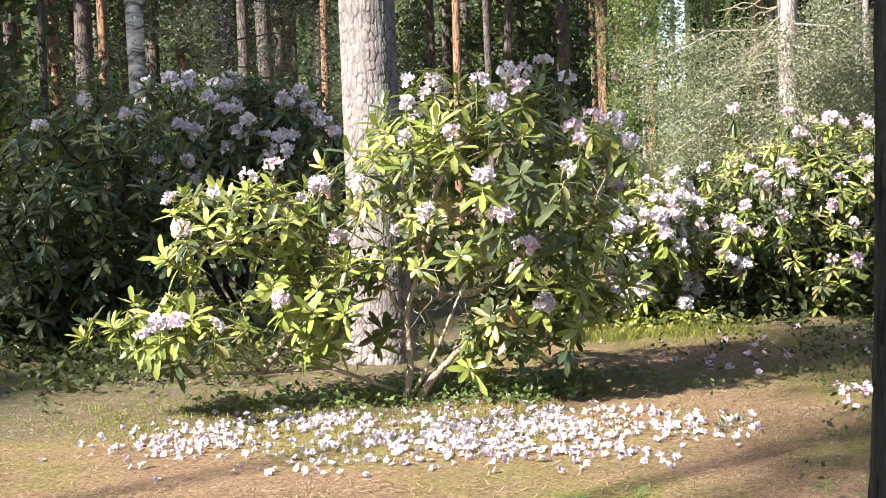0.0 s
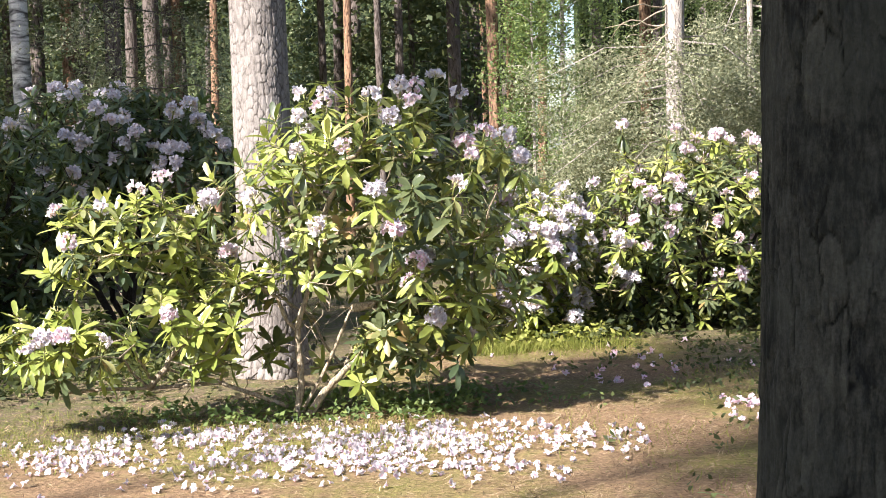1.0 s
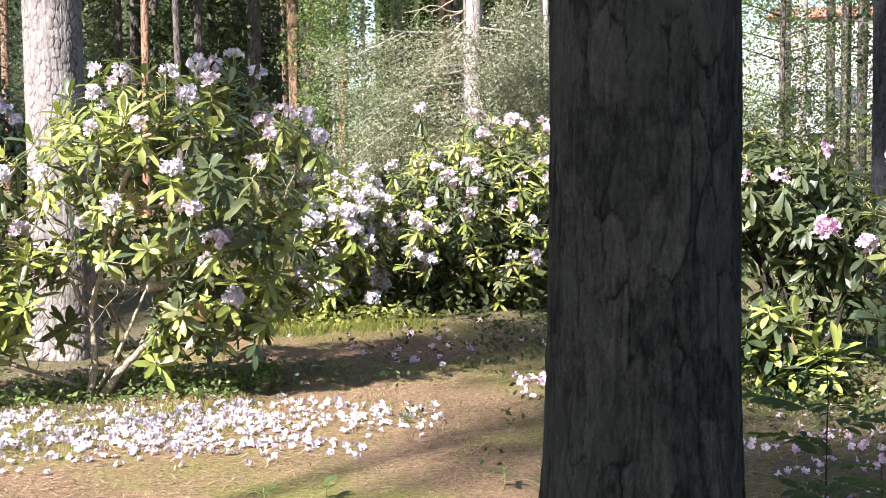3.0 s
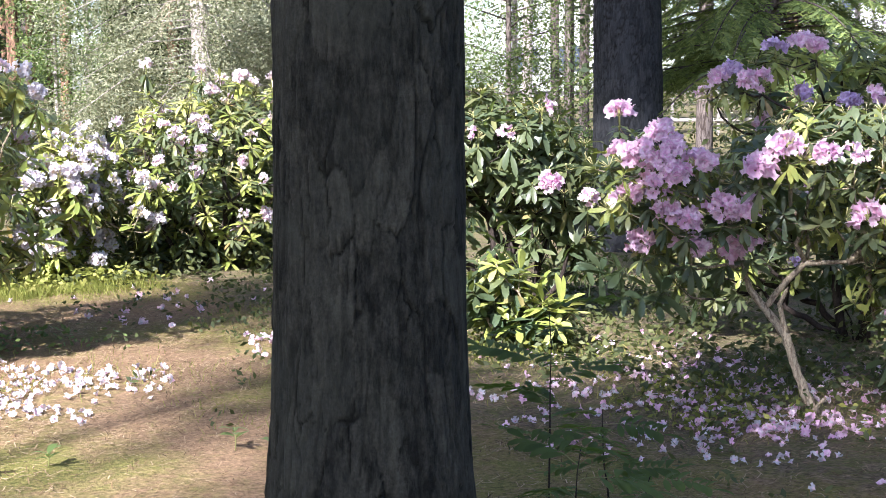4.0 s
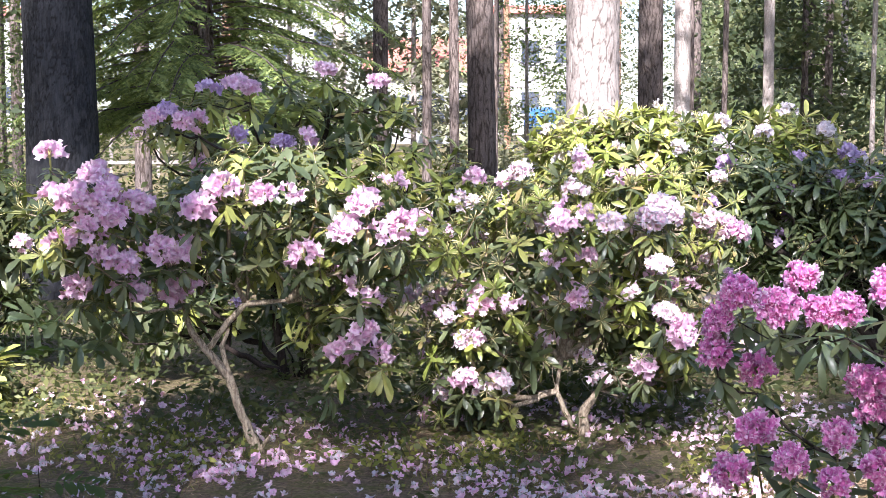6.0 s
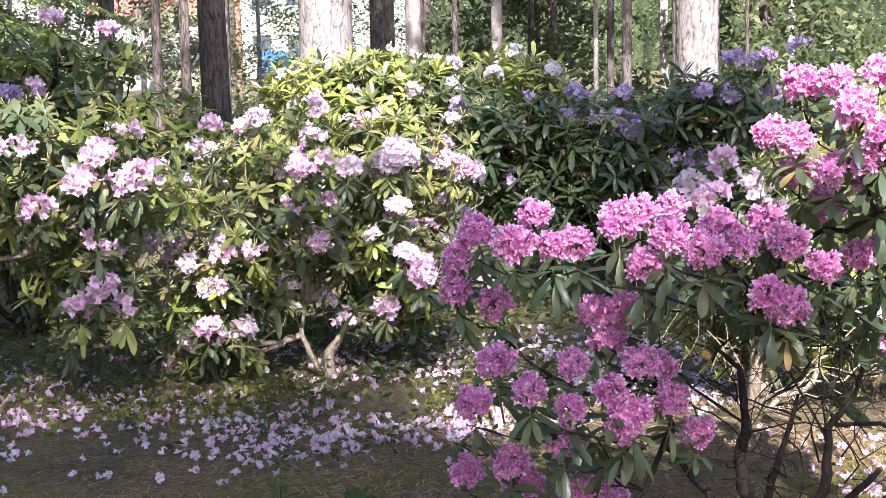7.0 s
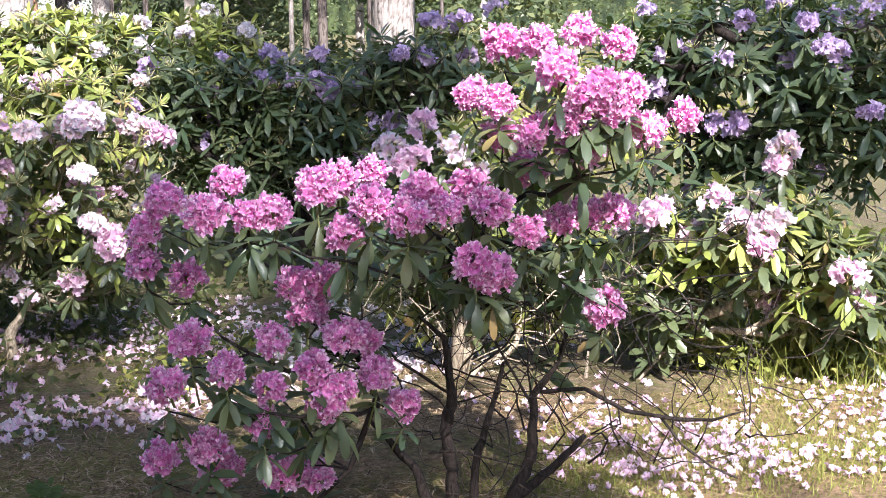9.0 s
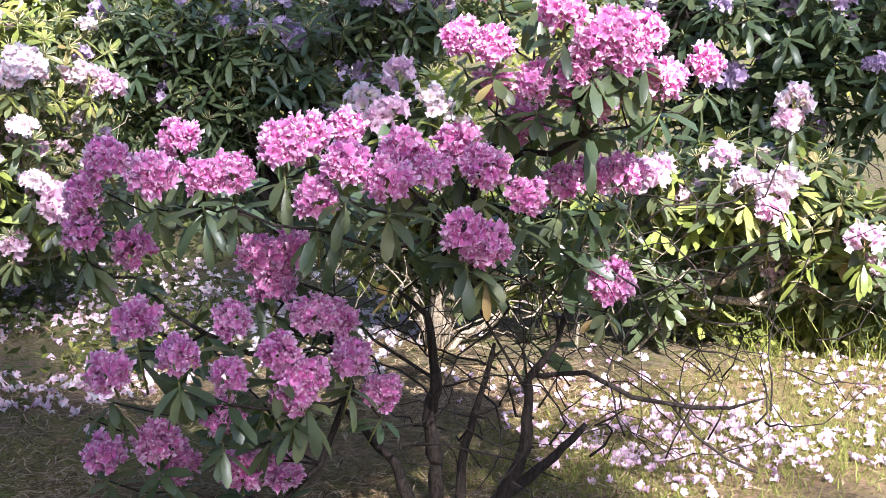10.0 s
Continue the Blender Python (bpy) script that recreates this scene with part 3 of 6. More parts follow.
def trunk_mesh(name, radius, height, mat, seed, lean=(0, 0), flare=1.25, sides=40, rows=40, relief=0.012, top=0.75):
    """A tapered, slightly crooked trunk with plated bark and a root flare."""
    verts, faces = [], []
    off = Vector((seed * 7.3, seed * 3.1, 0))
    zs = [-0.15 + (height + 0.15) * (i / rows) ** 1.4 for i in range(rows + 1)]
    for z in zs:
        r = radius * (1 - (1 - top) * max(0, z) / height) * (1 + (flare - 1) * math.exp(-max(0, z) / 0.3))
        wob = noise.noise_vector(off + Vector((0, 0, z * 0.35))) * 0.05
        cx, cy = lean[0] * z + wob.x * z / height, lean[1] * z + wob.y * z / height
        for k in range(sides):
            a = 2 * math.pi * k / sides
            d = Vector((math.cos(a), math.sin(a), 0))
            ridge = noise.noise(off + d * radius * 30 + Vector((0, 0, z * 1.6))) + 0.6 * noise.noise(off + d * radius * 70 + Vector((0, 0, z * 5))) + 0.4 * noise.noise(off + d * radius * 150 + Vector((0, 0, z * 16)))
            root = 0.10 * math.sin(a * 5 + seed) * math.exp(-max(0, z) / 0.18)
            verts.append(Vector((cx, cy, z)) + d * (r * (1 + root) + ridge * relief))
    for i in range(rows):
        for k in range(sides):
            a, b = i * sides + k, i * sides + (k + 1) % sides
            faces.append((a, b, b + sides, a + sides))
    faces.append(tuple(rows * sides + k for k in range(sides)))
    return mesh_of(name, verts, faces, [mat])


def plated_trunk(radius, height, mat, seed, cell=(0.060, 0.20), depth=0.009, split=0.08, dense=3.0, pitch=0.0075, sides=300, lean=(0, 0), flare=1.35, top=0.78, missing=0.5, furrow=1.0):
    """A tapered trunk covered in bark plates with broken cracks between them, finer up to the height 'dense'."""
    g = np.random.default_rng(seed)
    zs = np.concatenate([np.arange(-0.15, dense, pitch), np.linspace(dense, height, 24)])
    around = np.arange(sides) / sides * math.tau
    A, Z = np.meshgrid(around, zs)
    girth = math.tau * radius
    across = max(6, round(girth / cell[0]))
    u, v = A / math.tau * across, Z / cell[1]

    def waves(freq, amount, n=7):
        out = np.zeros_like(A)
        for _ in range(n):
            out += np.sin(A * g.integers(1, int(freq[0])) + Z * g.normal(0, freq[1]) + g.uniform(0, math.tau))
        return out * amount / math.sqrt(n)

    u = u + waves((4, 4), 0.28) + waves((16, 16), 0.12) + waves((44, 70), 0.055)
    v = v + waves((6, 4), 0.25) + waves((18, 16), 0.11) + waves((44, 70), 0.05)
    rows = int(np.ceil(height / cell[1])) + 8
    jit = g.uniform(0.08, 0.92, (rows, across, 2))
    lift, tilt, tone = g.uniform(0, 1, (rows, across)), g.normal(0, 1, (rows, across, 2)), g.uniform(0, 1, (rows, across))
    cu, cv = np.floor(u).astype(int), np.floor(v).astype(int)
    f1, f2 = np.full(A.shape, 9.0), np.full(A.shape, 9.0)
    best = np.zeros((*A.shape, 2), dtype=int)
    du, dv = np.zeros_like(A), np.zeros_like(A)
    for j in (-2, -1, 0, 1, 2):
        for i in (-1, 0, 1, 2) if j % 2 == 0 else (-2, -1, 0, 1):
            r, c = np.clip(cv + j + 4, 0, rows - 1), (cu + i) % across
            eu = u - (cu + i + jit[r, c, 0])
            ev = v - (cv + j + jit[r, c, 1])
            d = np.hypot(eu, ev)
            near = d < f1
            f2 = np.where(near, f1, np.minimum(f2, d))
            f1 = np.where(near, d, f1)
            best[..., 0], best[..., 1] = np.where(near, r, best[..., 0]), np.where(near, c, best[..., 1])
            du, dv = np.where(near, eu, du), np.where(near, ev, dv)
    hide = np.clip(0.55 + waves((14, 9), 0.55) + 0.5 - missing, 0.0, 1.0)
    gap = np.clip(1 - (f2 - f1) / (split * (0.3 + 0.7 * hide)), 0, 1) * hide
    for fine, wide, deep in (((20, 4), 0.16, 0.9), ((38, 9), 0.20, 0.6), ((60, 22), 0.24, 0.45)):
        # upright wavy furrows, broken here and there
        line = np.clip(1 - np.abs(waves(fine, 1.0, 12)) / wide, 0, 1) * np.clip(0.25 + waves((20, 12), 0.7), 0, 1)
        gap = np.maximum(gap, line * deep * furrow)
    r, c = best[..., 0], best[..., 1]
    bark = depth * (0.30 * lift[r, c] + 0.2 * tilt[r, c, 0] * du - 0.30 * np.abs(tilt[r, c, 1]) * dv) + waves((110, 60), 0.10 * depth) + waves((40, 24), 0.16 * depth) - gap * depth * 1.1
    up = np.maximum(0, Z)
    R = radius * (1 - (1 - top) * up / height) * (1 + (flare - 1) * np.exp(-up / 0.34) + 0.09 * np.sin(A * 5 + seed) * np.exp(-up / 0.2)) + bark
    R = R * (1 + 0.018 * np.sin(A * 2 + Z * 1.1 + seed) + 0.012 * np.sin(A * 3 - Z * 1.9))
    X, Y = lean[0] * Z + R * np.cos(A), lean[1] * Z + R * np.sin(A)
    n = len(zs)
    idx = np.arange(n * sides).reshape(n, sides)
    nxt = np.roll(idx, -1, axis=1)
    faces = np.stack([idx[:-1], nxt[:-1], nxt[1:], idx[1:]], axis=-1).reshape(-1, 4)
    me = mesh_of("trunk", np.stack([X, Y, Z], axis=-1).reshape(-1, 3).tolist(), [*faces.tolist(), idx[-1].tolist()], [mat])
    for name, value in (("crack", gap), ("plate", tone[r, c])):
        me.attributes.new(name, "FLOAT", "POINT").data.foreach_set("value", value.ravel().astype(np.float32))
    return me


def cloud(rnd, centres, spread, per, size, droop=0.3, aspect=2.2, comb=None):
    """Corners of many small leaf quads gathered round centres."""
    g = np.random.default_rng(rnd.randrange(10 ** 6))
    c = np.repeat(np.asarray(centres, dtype=float), per, axis=0)
    n = len(c)
    c = c + g.normal(0, 1, (n, 3)) * np.asarray(spread)
    u = g.normal(0, 1, (n, 3))
    u[:, 2] = u[:, 2] * 0.6 - droop
    if comb is not None:
        u = u * 0.8 + np.repeat(np.asarray(comb, dtype=float), per, axis=0)
    u /= np.linalg.norm(u, axis=1)[:, None]
    w = np.cross(u, g.normal(0, 1, (n, 3)))
    w /= np.linalg.norm(w, axis=1)[:, None] + 1e-6
    s = size * g.uniform(0.6, 1.3, (n, 1))
    u, w = u * s, w * s / aspect
    return np.stack([c - w * 0.3, c + u * 0.5 - w * 0.5, c + u, c + u * 0.5 + w * 0.5], axis=1)


def pine(x, y, dia, height, bark, seed, label, crown_from, crown_r, lean=(0, 0), per=70, tiers=16, flare=1.25, relief=0.012, sides=28, rows=26, leaf=None, size=0.2, group="forest trees", top=0.75, plates=None, puff=1.0):
    rnd = random.Random(seed)
    ob = thing("pine_tree", pose(x, y, 0, 0, 0, 0), label, "tree", group)
    part("trunk", plated_trunk(dia / 2, height, bark, seed, lean=lean, **plates) if plates else trunk_mesh("trunk", dia / 2, height, bark, seed, lean, flare, sides, rows, relief, top), ob)
    if crown_r:
        limbs, ends = [], []
        for i in range(tiers):
            z = crown_from + (height - crown_from) * (i + rnd.random()) / tiers
            a = rnd.uniform(0, 6.28)
            r = crown_r * rnd.uniform(0.55, 1.0) * (1 - 0.5 * (z - crown_from) / max(1, height - crown_from))
            p0 = Vector((lean[0] * z, lean[1] * z, z))
            tip = p0 + Vector((math.cos(a) * r, math.sin(a) * r, rnd.uniform(-0.3, 0.6)))
            mid = (p0 + tip) / 2 + Vector((0, 0, 0.15))
            limbs.append([(p0, 0.04), (mid, 0.025), (tip, 0.008)])
            for k in range(4):
                ends.append(p0.lerp(tip, 0.4 + 0.2 * k) + Vector((rnd.gauss(0, 0.25), rnd.gauss(0, 0.25), rnd.gauss(0, 0.15))) * puff)
        v, f = tubes(limbs, 5)
        part("bough_frame", mesh_of("bough_frame", v, f, [bark]), ob, kind="stuff")
        part("crown", quads_mesh("crown", cloud(rnd, ends, (0.3 * puff, 0.3 * puff, 0.18 * puff), per, size), leaf or CONIFER), ob)
    return ob


def bough_tree(name, x, y, height, radius, seed, label, mat, bark, dia=0.12, low=0.3, per=90, tiers=40, droop=0.5, size=0.12, spread=0.16, hang=0.35, group="forest trees", category="tree", lean=(0, 0), aspect=2.2, high=None, bare=0.3):
    """A tree whose boughs come down to eye height."""
    rnd = random.Random(seed)
    ob = thing(name, pose(x, y, 0, 0, 0, 0), label, category, group)
    part("trunk", trunk_mesh("trunk", dia / 2, height, bark, seed, lean, 1.2, 16, 14, 0.004, bare), ob)
    limbs, ends, comb = [], [], []
    for i in range(tiers):
        z = low + ((high or height * 0.97) - low) * (i + rnd.random()) / tiers
        a = i * 2.4 + rnd.uniform(-0.5, 0.5)
        r = radius * rnd.uniform(0.6, 1.1) * (1 - 0.75 * z / height)
        p0 = Vector((lean[0] * z, lean[1] * z, z))
        tip = p0 + Vector((math.cos(a) * r, math.sin(a) * r, -hang * r + rnd.uniform(-0.1, 0.25)))
        mid = p0.lerp(tip, 0.5) + Vector((0, 0, 0.12 * r))
        limbs.append([(p0, 0.014), (mid, 0.008), (tip, 0.003)])
        m = max(3, int(r / 0.22))
        for k in range(m):
            s = 0.3 + 0.7 * (k + 1) / m
            c = (p0.lerp(mid, s * 2) if s < 0.5 else mid.lerp(tip, s * 2 - 1))
            ends.append(c + Vector((rnd.gauss(0, 0.1), rnd.gauss(0, 0.1), rnd.gauss(-0.04, 0.08))))
            comb.append((tip - p0).normalized() + Vector((rnd.gauss(0, 0.3), rnd.gauss(0, 0.3), -0.4)))
    v, f = tubes(limbs, 4)
    part("bough_frame", mesh_of("bough_frame", v, f, [bark]), ob, kind="stuff")
    part("crown", quads_mesh("crown", cloud(rnd, ends, (spread, spread, spread * 0.6), max(10, int(per * 0.75)), size * 1.12, droop, aspect, comb if mat is THUJA else None), mat), ob)
    return ob


def spray_tree(x, y, height, radius, seed, label, mat, bark, boughs=120, low=0.6):
    """A conifer with long boughs that carry flat, drooping, feathery sprays; they are finest at eye height."""
    rnd = random.Random(seed)
    ob = thing("conifer", pose(x, y, 0, 0, 0, 0), label, "tree", "forest trees")
    part("trunk", trunk_mesh("trunk", 0.11, height, bark, seed, (0, 0), 1.2, 12, 14, 0.004, 0.3), ob)
    limbs, quads = [], []
    for i in range(boughs):
        z = low + (height * 0.97 - low) * ((i + rnd.random()) / boughs) ** 1.7
        fine = 1.0 if z < 3.4 else 0.5
        a = i * 2.4 + rnd.uniform(-0.4, 0.4)
        reach = radius * rnd.uniform(0.55, 1.1) * (1 - 0.7 * z / height)
        out = Vector((math.cos(a), math.sin(a), 0))
        cross = Vector((-math.sin(a), math.cos(a), 0))
        sag = rnd.uniform(0.35, 0.6)
        axis = [Vector((0, 0, z)) + out * reach * k / 10 + Vector((0, 0, reach * (0.28 * k / 10 - sag * (k / 10) ** 2))) for k in range(11)]
        limbs.append([(p, 0.016 - 0.0013 * k) for k, p in enumerate(axis)])
        for k in range(3, 11):
            ahead = (axis[k] - axis[k - 1]).normalized()
            for n in range(3):
                p = axis[k].lerp(axis[k - 1], n / 3)
                for side in (-1, 1):
                    length = (0.14 + 0.30 * (1 - k / 10.5)) * rnd.uniform(0.6, 1.1)
                    d = (ahead * 0.7 + cross * side * rnd.uniform(0.4, 0.9) + Vector((0, 0, rnd.uniform(-0.2, 0.15)))).normalized()
                    w = d.cross(Vector((rnd.gauss(0, 0.25), rnd.gauss(0, 0.25), 1))).normalized()
                    step = 0.030 / fine
                    leaf = 0.058 / fine
                    for m in range(max(3, int(length / step))):
                        r = step * m
                        c = p + d * r - Vector((0, 0, 1.6 * r * r))
                        for twig in (-1, 1):
                            e = (d * 0.6 + w * twig * 0.7 + Vector((0, 0, rnd.uniform(-0.75, -0.1)))).normalized() * leaf * rnd.uniform(0.6, 1.3)
                            g = (w * 0.008 + d * 0.005 * twig) / fine
                            quads.append((c - g, c + e * 0.5 - g * 1.6, c + e, c + e * 0.5 + g * 1.6))
    v, f = tubes(limbs, 4)
    part("bough_frame", mesh_of("bough_frame", v, f, [bark]), ob, kind="stuff")
    part("crown", quads_mesh("crown", np.array([[tuple(q) for q in quad] for quad in quads]), mat), ob)
    return ob


# ---- ground ----
def ground_height(x, y):
    d = math.hypot(x, y)
    h = 0.02 * noise.noise((x * 0.6, y * 0.6, 0.0)) + 0.008 * noise.noise((x * 3, y * 3, 4.0))
    return h if d < 18 else h + min(1.0, (d - 18) / 55) * 1.0


PATH_LINE = [(-6, 4.5, 1.5), (-1.5, 5.6, 1.2), (0.9, 6.0, 0.9), (1.7, 8.0, 0.55), (1.6, 10.2, 0.5), (1.2, 13.0, 0.5), (0.9, 6.0, 0.9), (2.2, 3.0, 1.0), (3.6, 2.2, 0.7), (4.5, 1.2, 0.5), (5.5, 0.0, 0.7)]      # x, y, half width


def build_ground():
    rings = [0.0] + [0.25 * 1.032 ** i for i in range(0, 250)]
    rings = [r for r in rings if r < 90] + [150, 400, 1500, 4000]
    sides = 170
    verts, faces = [(2.0, 4.0, ground_height(2, 4))], []
    for r in rings[1:]:
        for k in range(sides):
            a = 2 * math.pi * k / sides
            x, y = 2 + r * math.sin(a), 4 + r * math.cos(a)
            verts.append((x, y, ground_height(x, y)))
    for k in range(sides):
        faces.append((0, 1 + (k + 1) % sides, 1 + k))
    for i in range(len(rings) - 2):
        for k in range(sides):
            a, b = 1 + i * sides + k, 1 + i * sides + (k + 1) % sides
            faces.append((a, b, b + sides, a + sides))
    me = mesh_of("ground", verts, faces, [GROUND])
    xy = np.array(verts)[:, :2]
    way = np.array(PATH_LINE, dtype=float)
    near = np.full(len(xy), 1e9)
    for p, q in zip(way, way[1:]):
        d = q[:2] - p[:2]
        s = np.clip(((xy - p[:2]) @ d) / (d @ d), 0, 1)
        gap = np.linalg.norm(xy - p[:2] - s[:, None] * d, axis=1) - (p[2] + s * (q[2] - p[2]))
        near = np.minimum(near, gap)
    me.attributes.new("trodden", "FLOAT", "POINT").data.foreach_set("value", np.clip(0.5 - near / 0.7, 0, 1).astype(np.float32))
    ob = new("ground", me)
    tagged(ob, "brown pine-needle forest floor with patches of moss", "ground", kind="structure")
    return ob


build_ground()

# shrubs: foot and heading; lobes of the crown (across, away, up, radii); flower heads (across, away, up)
CREAM_AT = (-0.20, 7.54, 1.1)
CREAM_LOBES = [(0.41, -0.01, 1.14, 0.87, 0.76, 0.59), (-0.83, -0.05, 0.89, 0.48, 0.45, 0.35), (-1.17, -0.29, 0.44, 0.45, 0.35, 0.18), (-0.29, -0.01, 0.52, 0.57, 0.43, 0.33), (0.81, -0.04, 0.69, 0.45, 0.45, 0.36), (0.29, -0.01, 0.31, 0.51, 0.23, 0.18), (0.62, -0.12, 0.50, 0.42, 0.36, 0.24)]
CREAM_TRUSSES = [(-0.66, -0.18, 1.26), (-1.07, -0.50, 0.97), (-0.42, -0.29, 1.15), (-0.63, -0.41, 0.60), (-1.25, -0.75, 0.50), (-1.17, -0.78, 0.54), (-1.09, -0.78, 0.55), (-0.92, -0.73, 0.51), (-1.16, -0.31, 1.11), (0.37, -0.76, 1.19), (0.06, -0.21, 1.66), (0.15, -0.45, 1.59), (0.17, -0.34, 1.65), (0.02, -0.50, 1.53), (0.24, -0.70, 1.39), (0.04, -0.68, 1.36), (0.47, -0.63, 1.52), (0.37, -0.47, 1.62), (0.54, -0.31, 1.68), (0.63, -0.25, 1.68), (0.73, -0.18, 1.74), (0.59, -0.50, 1.59), (0.84, -0.20, 1.65), (0.57, -0.64, 0.83), (0.55, -0.48, 0.72), (0.85, -0.63, 1.32), (0.75, -0.77, 1.20), (0.93, -0.51, 1.44), (1.04, -0.42, 1.42), (1.12, -0.44, 1.32), (-0.20, -0.55, 1.15), (0.45, -0.77, 0.99)]
SHADE_AT = (-2.55, 9.67, 14.8)
SHADE_LOBES = [(0.05, -0.00, 1.14, 0.80, 0.80, 0.76), (-0.20, -0.00, 0.51, 0.60, 0.47, 0.36), (0.51, -0.01, 0.74, 0.44, 0.44, 0.48), (-0.03, -0.00, 0.35, 0.76, 0.31, 0.24)]
SHADE_TRUSSES = [(-0.10, -0.69, 1.52), (0.83, -0.18, 1.27), (0.45, -0.50, 1.57), (0.16, -0.54, 1.69)]
LILACWHITE_AT = (-1.53, 10.89, 8.0)
LILACWHITE_LOBES = [(0.42, 0.02, 0.52, 0.34, 0.34, 0.36), (-0.07, -0.00, 1.56, 0.79, 0.54, 0.42), (0.42, -0.01, 1.19, 0.53, 0.53, 0.53), (-0.51, -0.01, 1.05, 0.70, 0.70, 0.57)]
LILACWHITE_TRUSSES = [(-0.63, -0.16, 1.85), (-0.46, -0.24, 1.88), (-0.34, -0.39, 1.83), (-0.16, -0.53, 1.72), (-0.00, -0.53, 1.65), (0.09, -0.59, 1.55), (-0.08, -0.57, 1.63), (-0.38, -0.54, 1.54), (-0.29, -0.55, 1.48), (0.01, -0.54, 1.47), (0.36, -0.47, 1.68), (0.49, -0.33, 1.75), (0.53, -0.37, 1.62), (0.59, -0.39, 1.56), (0.65, -0.40, 1.51), (0.70, -0.41, 1.45), (0.33, -0.53, 1.42), (0.41, -0.50, 1.42), (0.21, -0.52, 1.42), (-0.04, -0.51, 1.35), (0.25, -0.53, 1.32), (0.36, -0.58, 1.32)]
WHITE_AT = (1.41, 10.25, -7.9)
WHITE_LOBES = [(0.05, -0.00, 0.63, 0.39, 0.39, 0.43), (0.04, -0.00, 0.23, 0.33, 0.24, 0.19)]
WHITE_TRUSSES = [(-0.07, -0.16, 1.02), (-0.1, -0.39, 0.73), (0.21, -0.37, 0.81), (0.05, -0.39, 0.77), (0.02, -0.28, 0.28), (0.15, -0.39, 0.71), (-0.24, -0.28, 0.58), (-0.03, -0.39, 0.54), (-0.11, -0.41, 0.73), (0.27, -0.35, 0.56), (0.3, -0.18, 0.16), (-0.01, -0.42, 0.54), (0.13, -0.41, 0.79), (0.17, -0.41, 0.66), (0.62, -0.22, 0.7), (0.55, -0.28, 0.48), (0.7, -0.12, 0.42)]
RIGHT_AT = (2.56, 10.64, -13.5)
RIGHT_LOBES = [(0.01, -0.00, 0.77, 0.79, 0.79, 0.66), (-0.44, -0.01, 0.49, 0.52, 0.52, 0.46), (0.42, -0.01, 0.93, 0.48, 0.48, 0.52), (0.33, -0.01, 0.39, 0.52, 0.51, 0.39), (-0.04, -0.00, 0.23, 0.79, 0.28, 0.22)]
RIGHT_TRUSSES = [(-0.25, -0.66, 1.09), (-0.38, -0.15, 1.51), (0.02, -0.15, 1.46), (0.35, -0.66, 1.00), (-0.58, -0.39, 1.09), (0.55, -0.55, 0.99), (0.29, -0.63, 0.45), (-0.18, -0.69, 1.03), (0.53, -0.25, 1.40), (-0.05, -0.80, 0.76), (-0.47, -0.61, 0.72), (-0.30, -0.71, 0.66)]
BEHINDTRUNK_AT = (3.67, 7.38, -26.4)
BEHINDTRUNK_LOBES = [(-0.01, -0.00, 0.92, 0.40, 0.40, 0.36), (-0.30, -0.01, 0.98, 0.36, 0.36, 0.36), (0.16, -0.00, 0.56, 0.30, 0.30, 0.30), (-0.75, -0.03, 0.89, 0.43, 0.43, 0.50), (0.34, -0.01, 0.70, 0.23, 0.23, 0.33)]
BEHINDTRUNK_TRUSSES = [(0.08, -0.26, 1.21), (-0.27, -0.41, 1.08), (-0.10, -0.40, 1.09), (0.12, -0.37, 0.81), (0.33, -0.29, 0.72)]
LOW_AT = (3.21, 6.59, -26.0)
LOW_LOBES = [(-0.10, 0.00, 0.30, 0.17, 0.17, 0.20), (0.14, -0.04, 0.17, 0.20, 0.18, 0.12)]
LOW_TRUSSES = []
PINK_AT = (3.69, 4.76, -37.7)
PINK_LOBES = [(-0.56, -0.03, 0.87, 0.29, 0.29, 0.27), (-0.12, -0.00, 0.94, 0.36, 0.34, 0.26), (0.42, -0.01, 0.89, 0.38, 0.37, 0.29), (0.40, -0.01, 0.51, 0.29, 0.25, 0.19), (0.12, -0.00, 1.13, 0.45, 0.22, 0.17), (-0.74, -0.05, 0.95, 0.26, 0.26, 0.20)]
PINK_TRUSSES = [(-0.79, -0.21, 1.23), (-0.66, -0.36, 1.06), (-0.60, -0.36, 1.03), (-0.55, -0.30, 1.08), (-0.73, -0.37, 0.90), (-0.64, -0.38, 0.92), (-0.61, -0.21, 1.13), (-0.75, -0.38, 1.05), (-0.54, -0.38, 0.99), (-0.46, -0.34, 1.03), (-0.58, -0.36, 0.85), (-0.69, -0.25, 0.71), (-0.49, -0.26, 0.69), (-0.36, -0.16, 0.68), (-0.50, -0.37, 0.81), (-0.37, -0.31, 0.85), (-0.29, -0.29, 0.85), (-0.27, -0.15, 0.70), (-0.23, -0.35, 1.01), (-0.12, -0.31, 1.10), (0.02, -0.32, 1.07), (0.13, -0.24, 1.07), (0.18, -0.32, 0.83), (0.42, -0.40, 1.02), (0.55, -0.39, 0.95), (0.62, -0.36, 0.94), (0.48, -0.43, 0.93), (0.35, -0.41, 0.92), (0.43, -0.26, 0.65), (0.40, -0.32, 0.52), (0.32, -0.24, 0.43), (0.49, -0.24, 0.43), (0.39, -0.33, 0.72)]
TALLPINK_AT = (4.90, 5.99, -39.3)
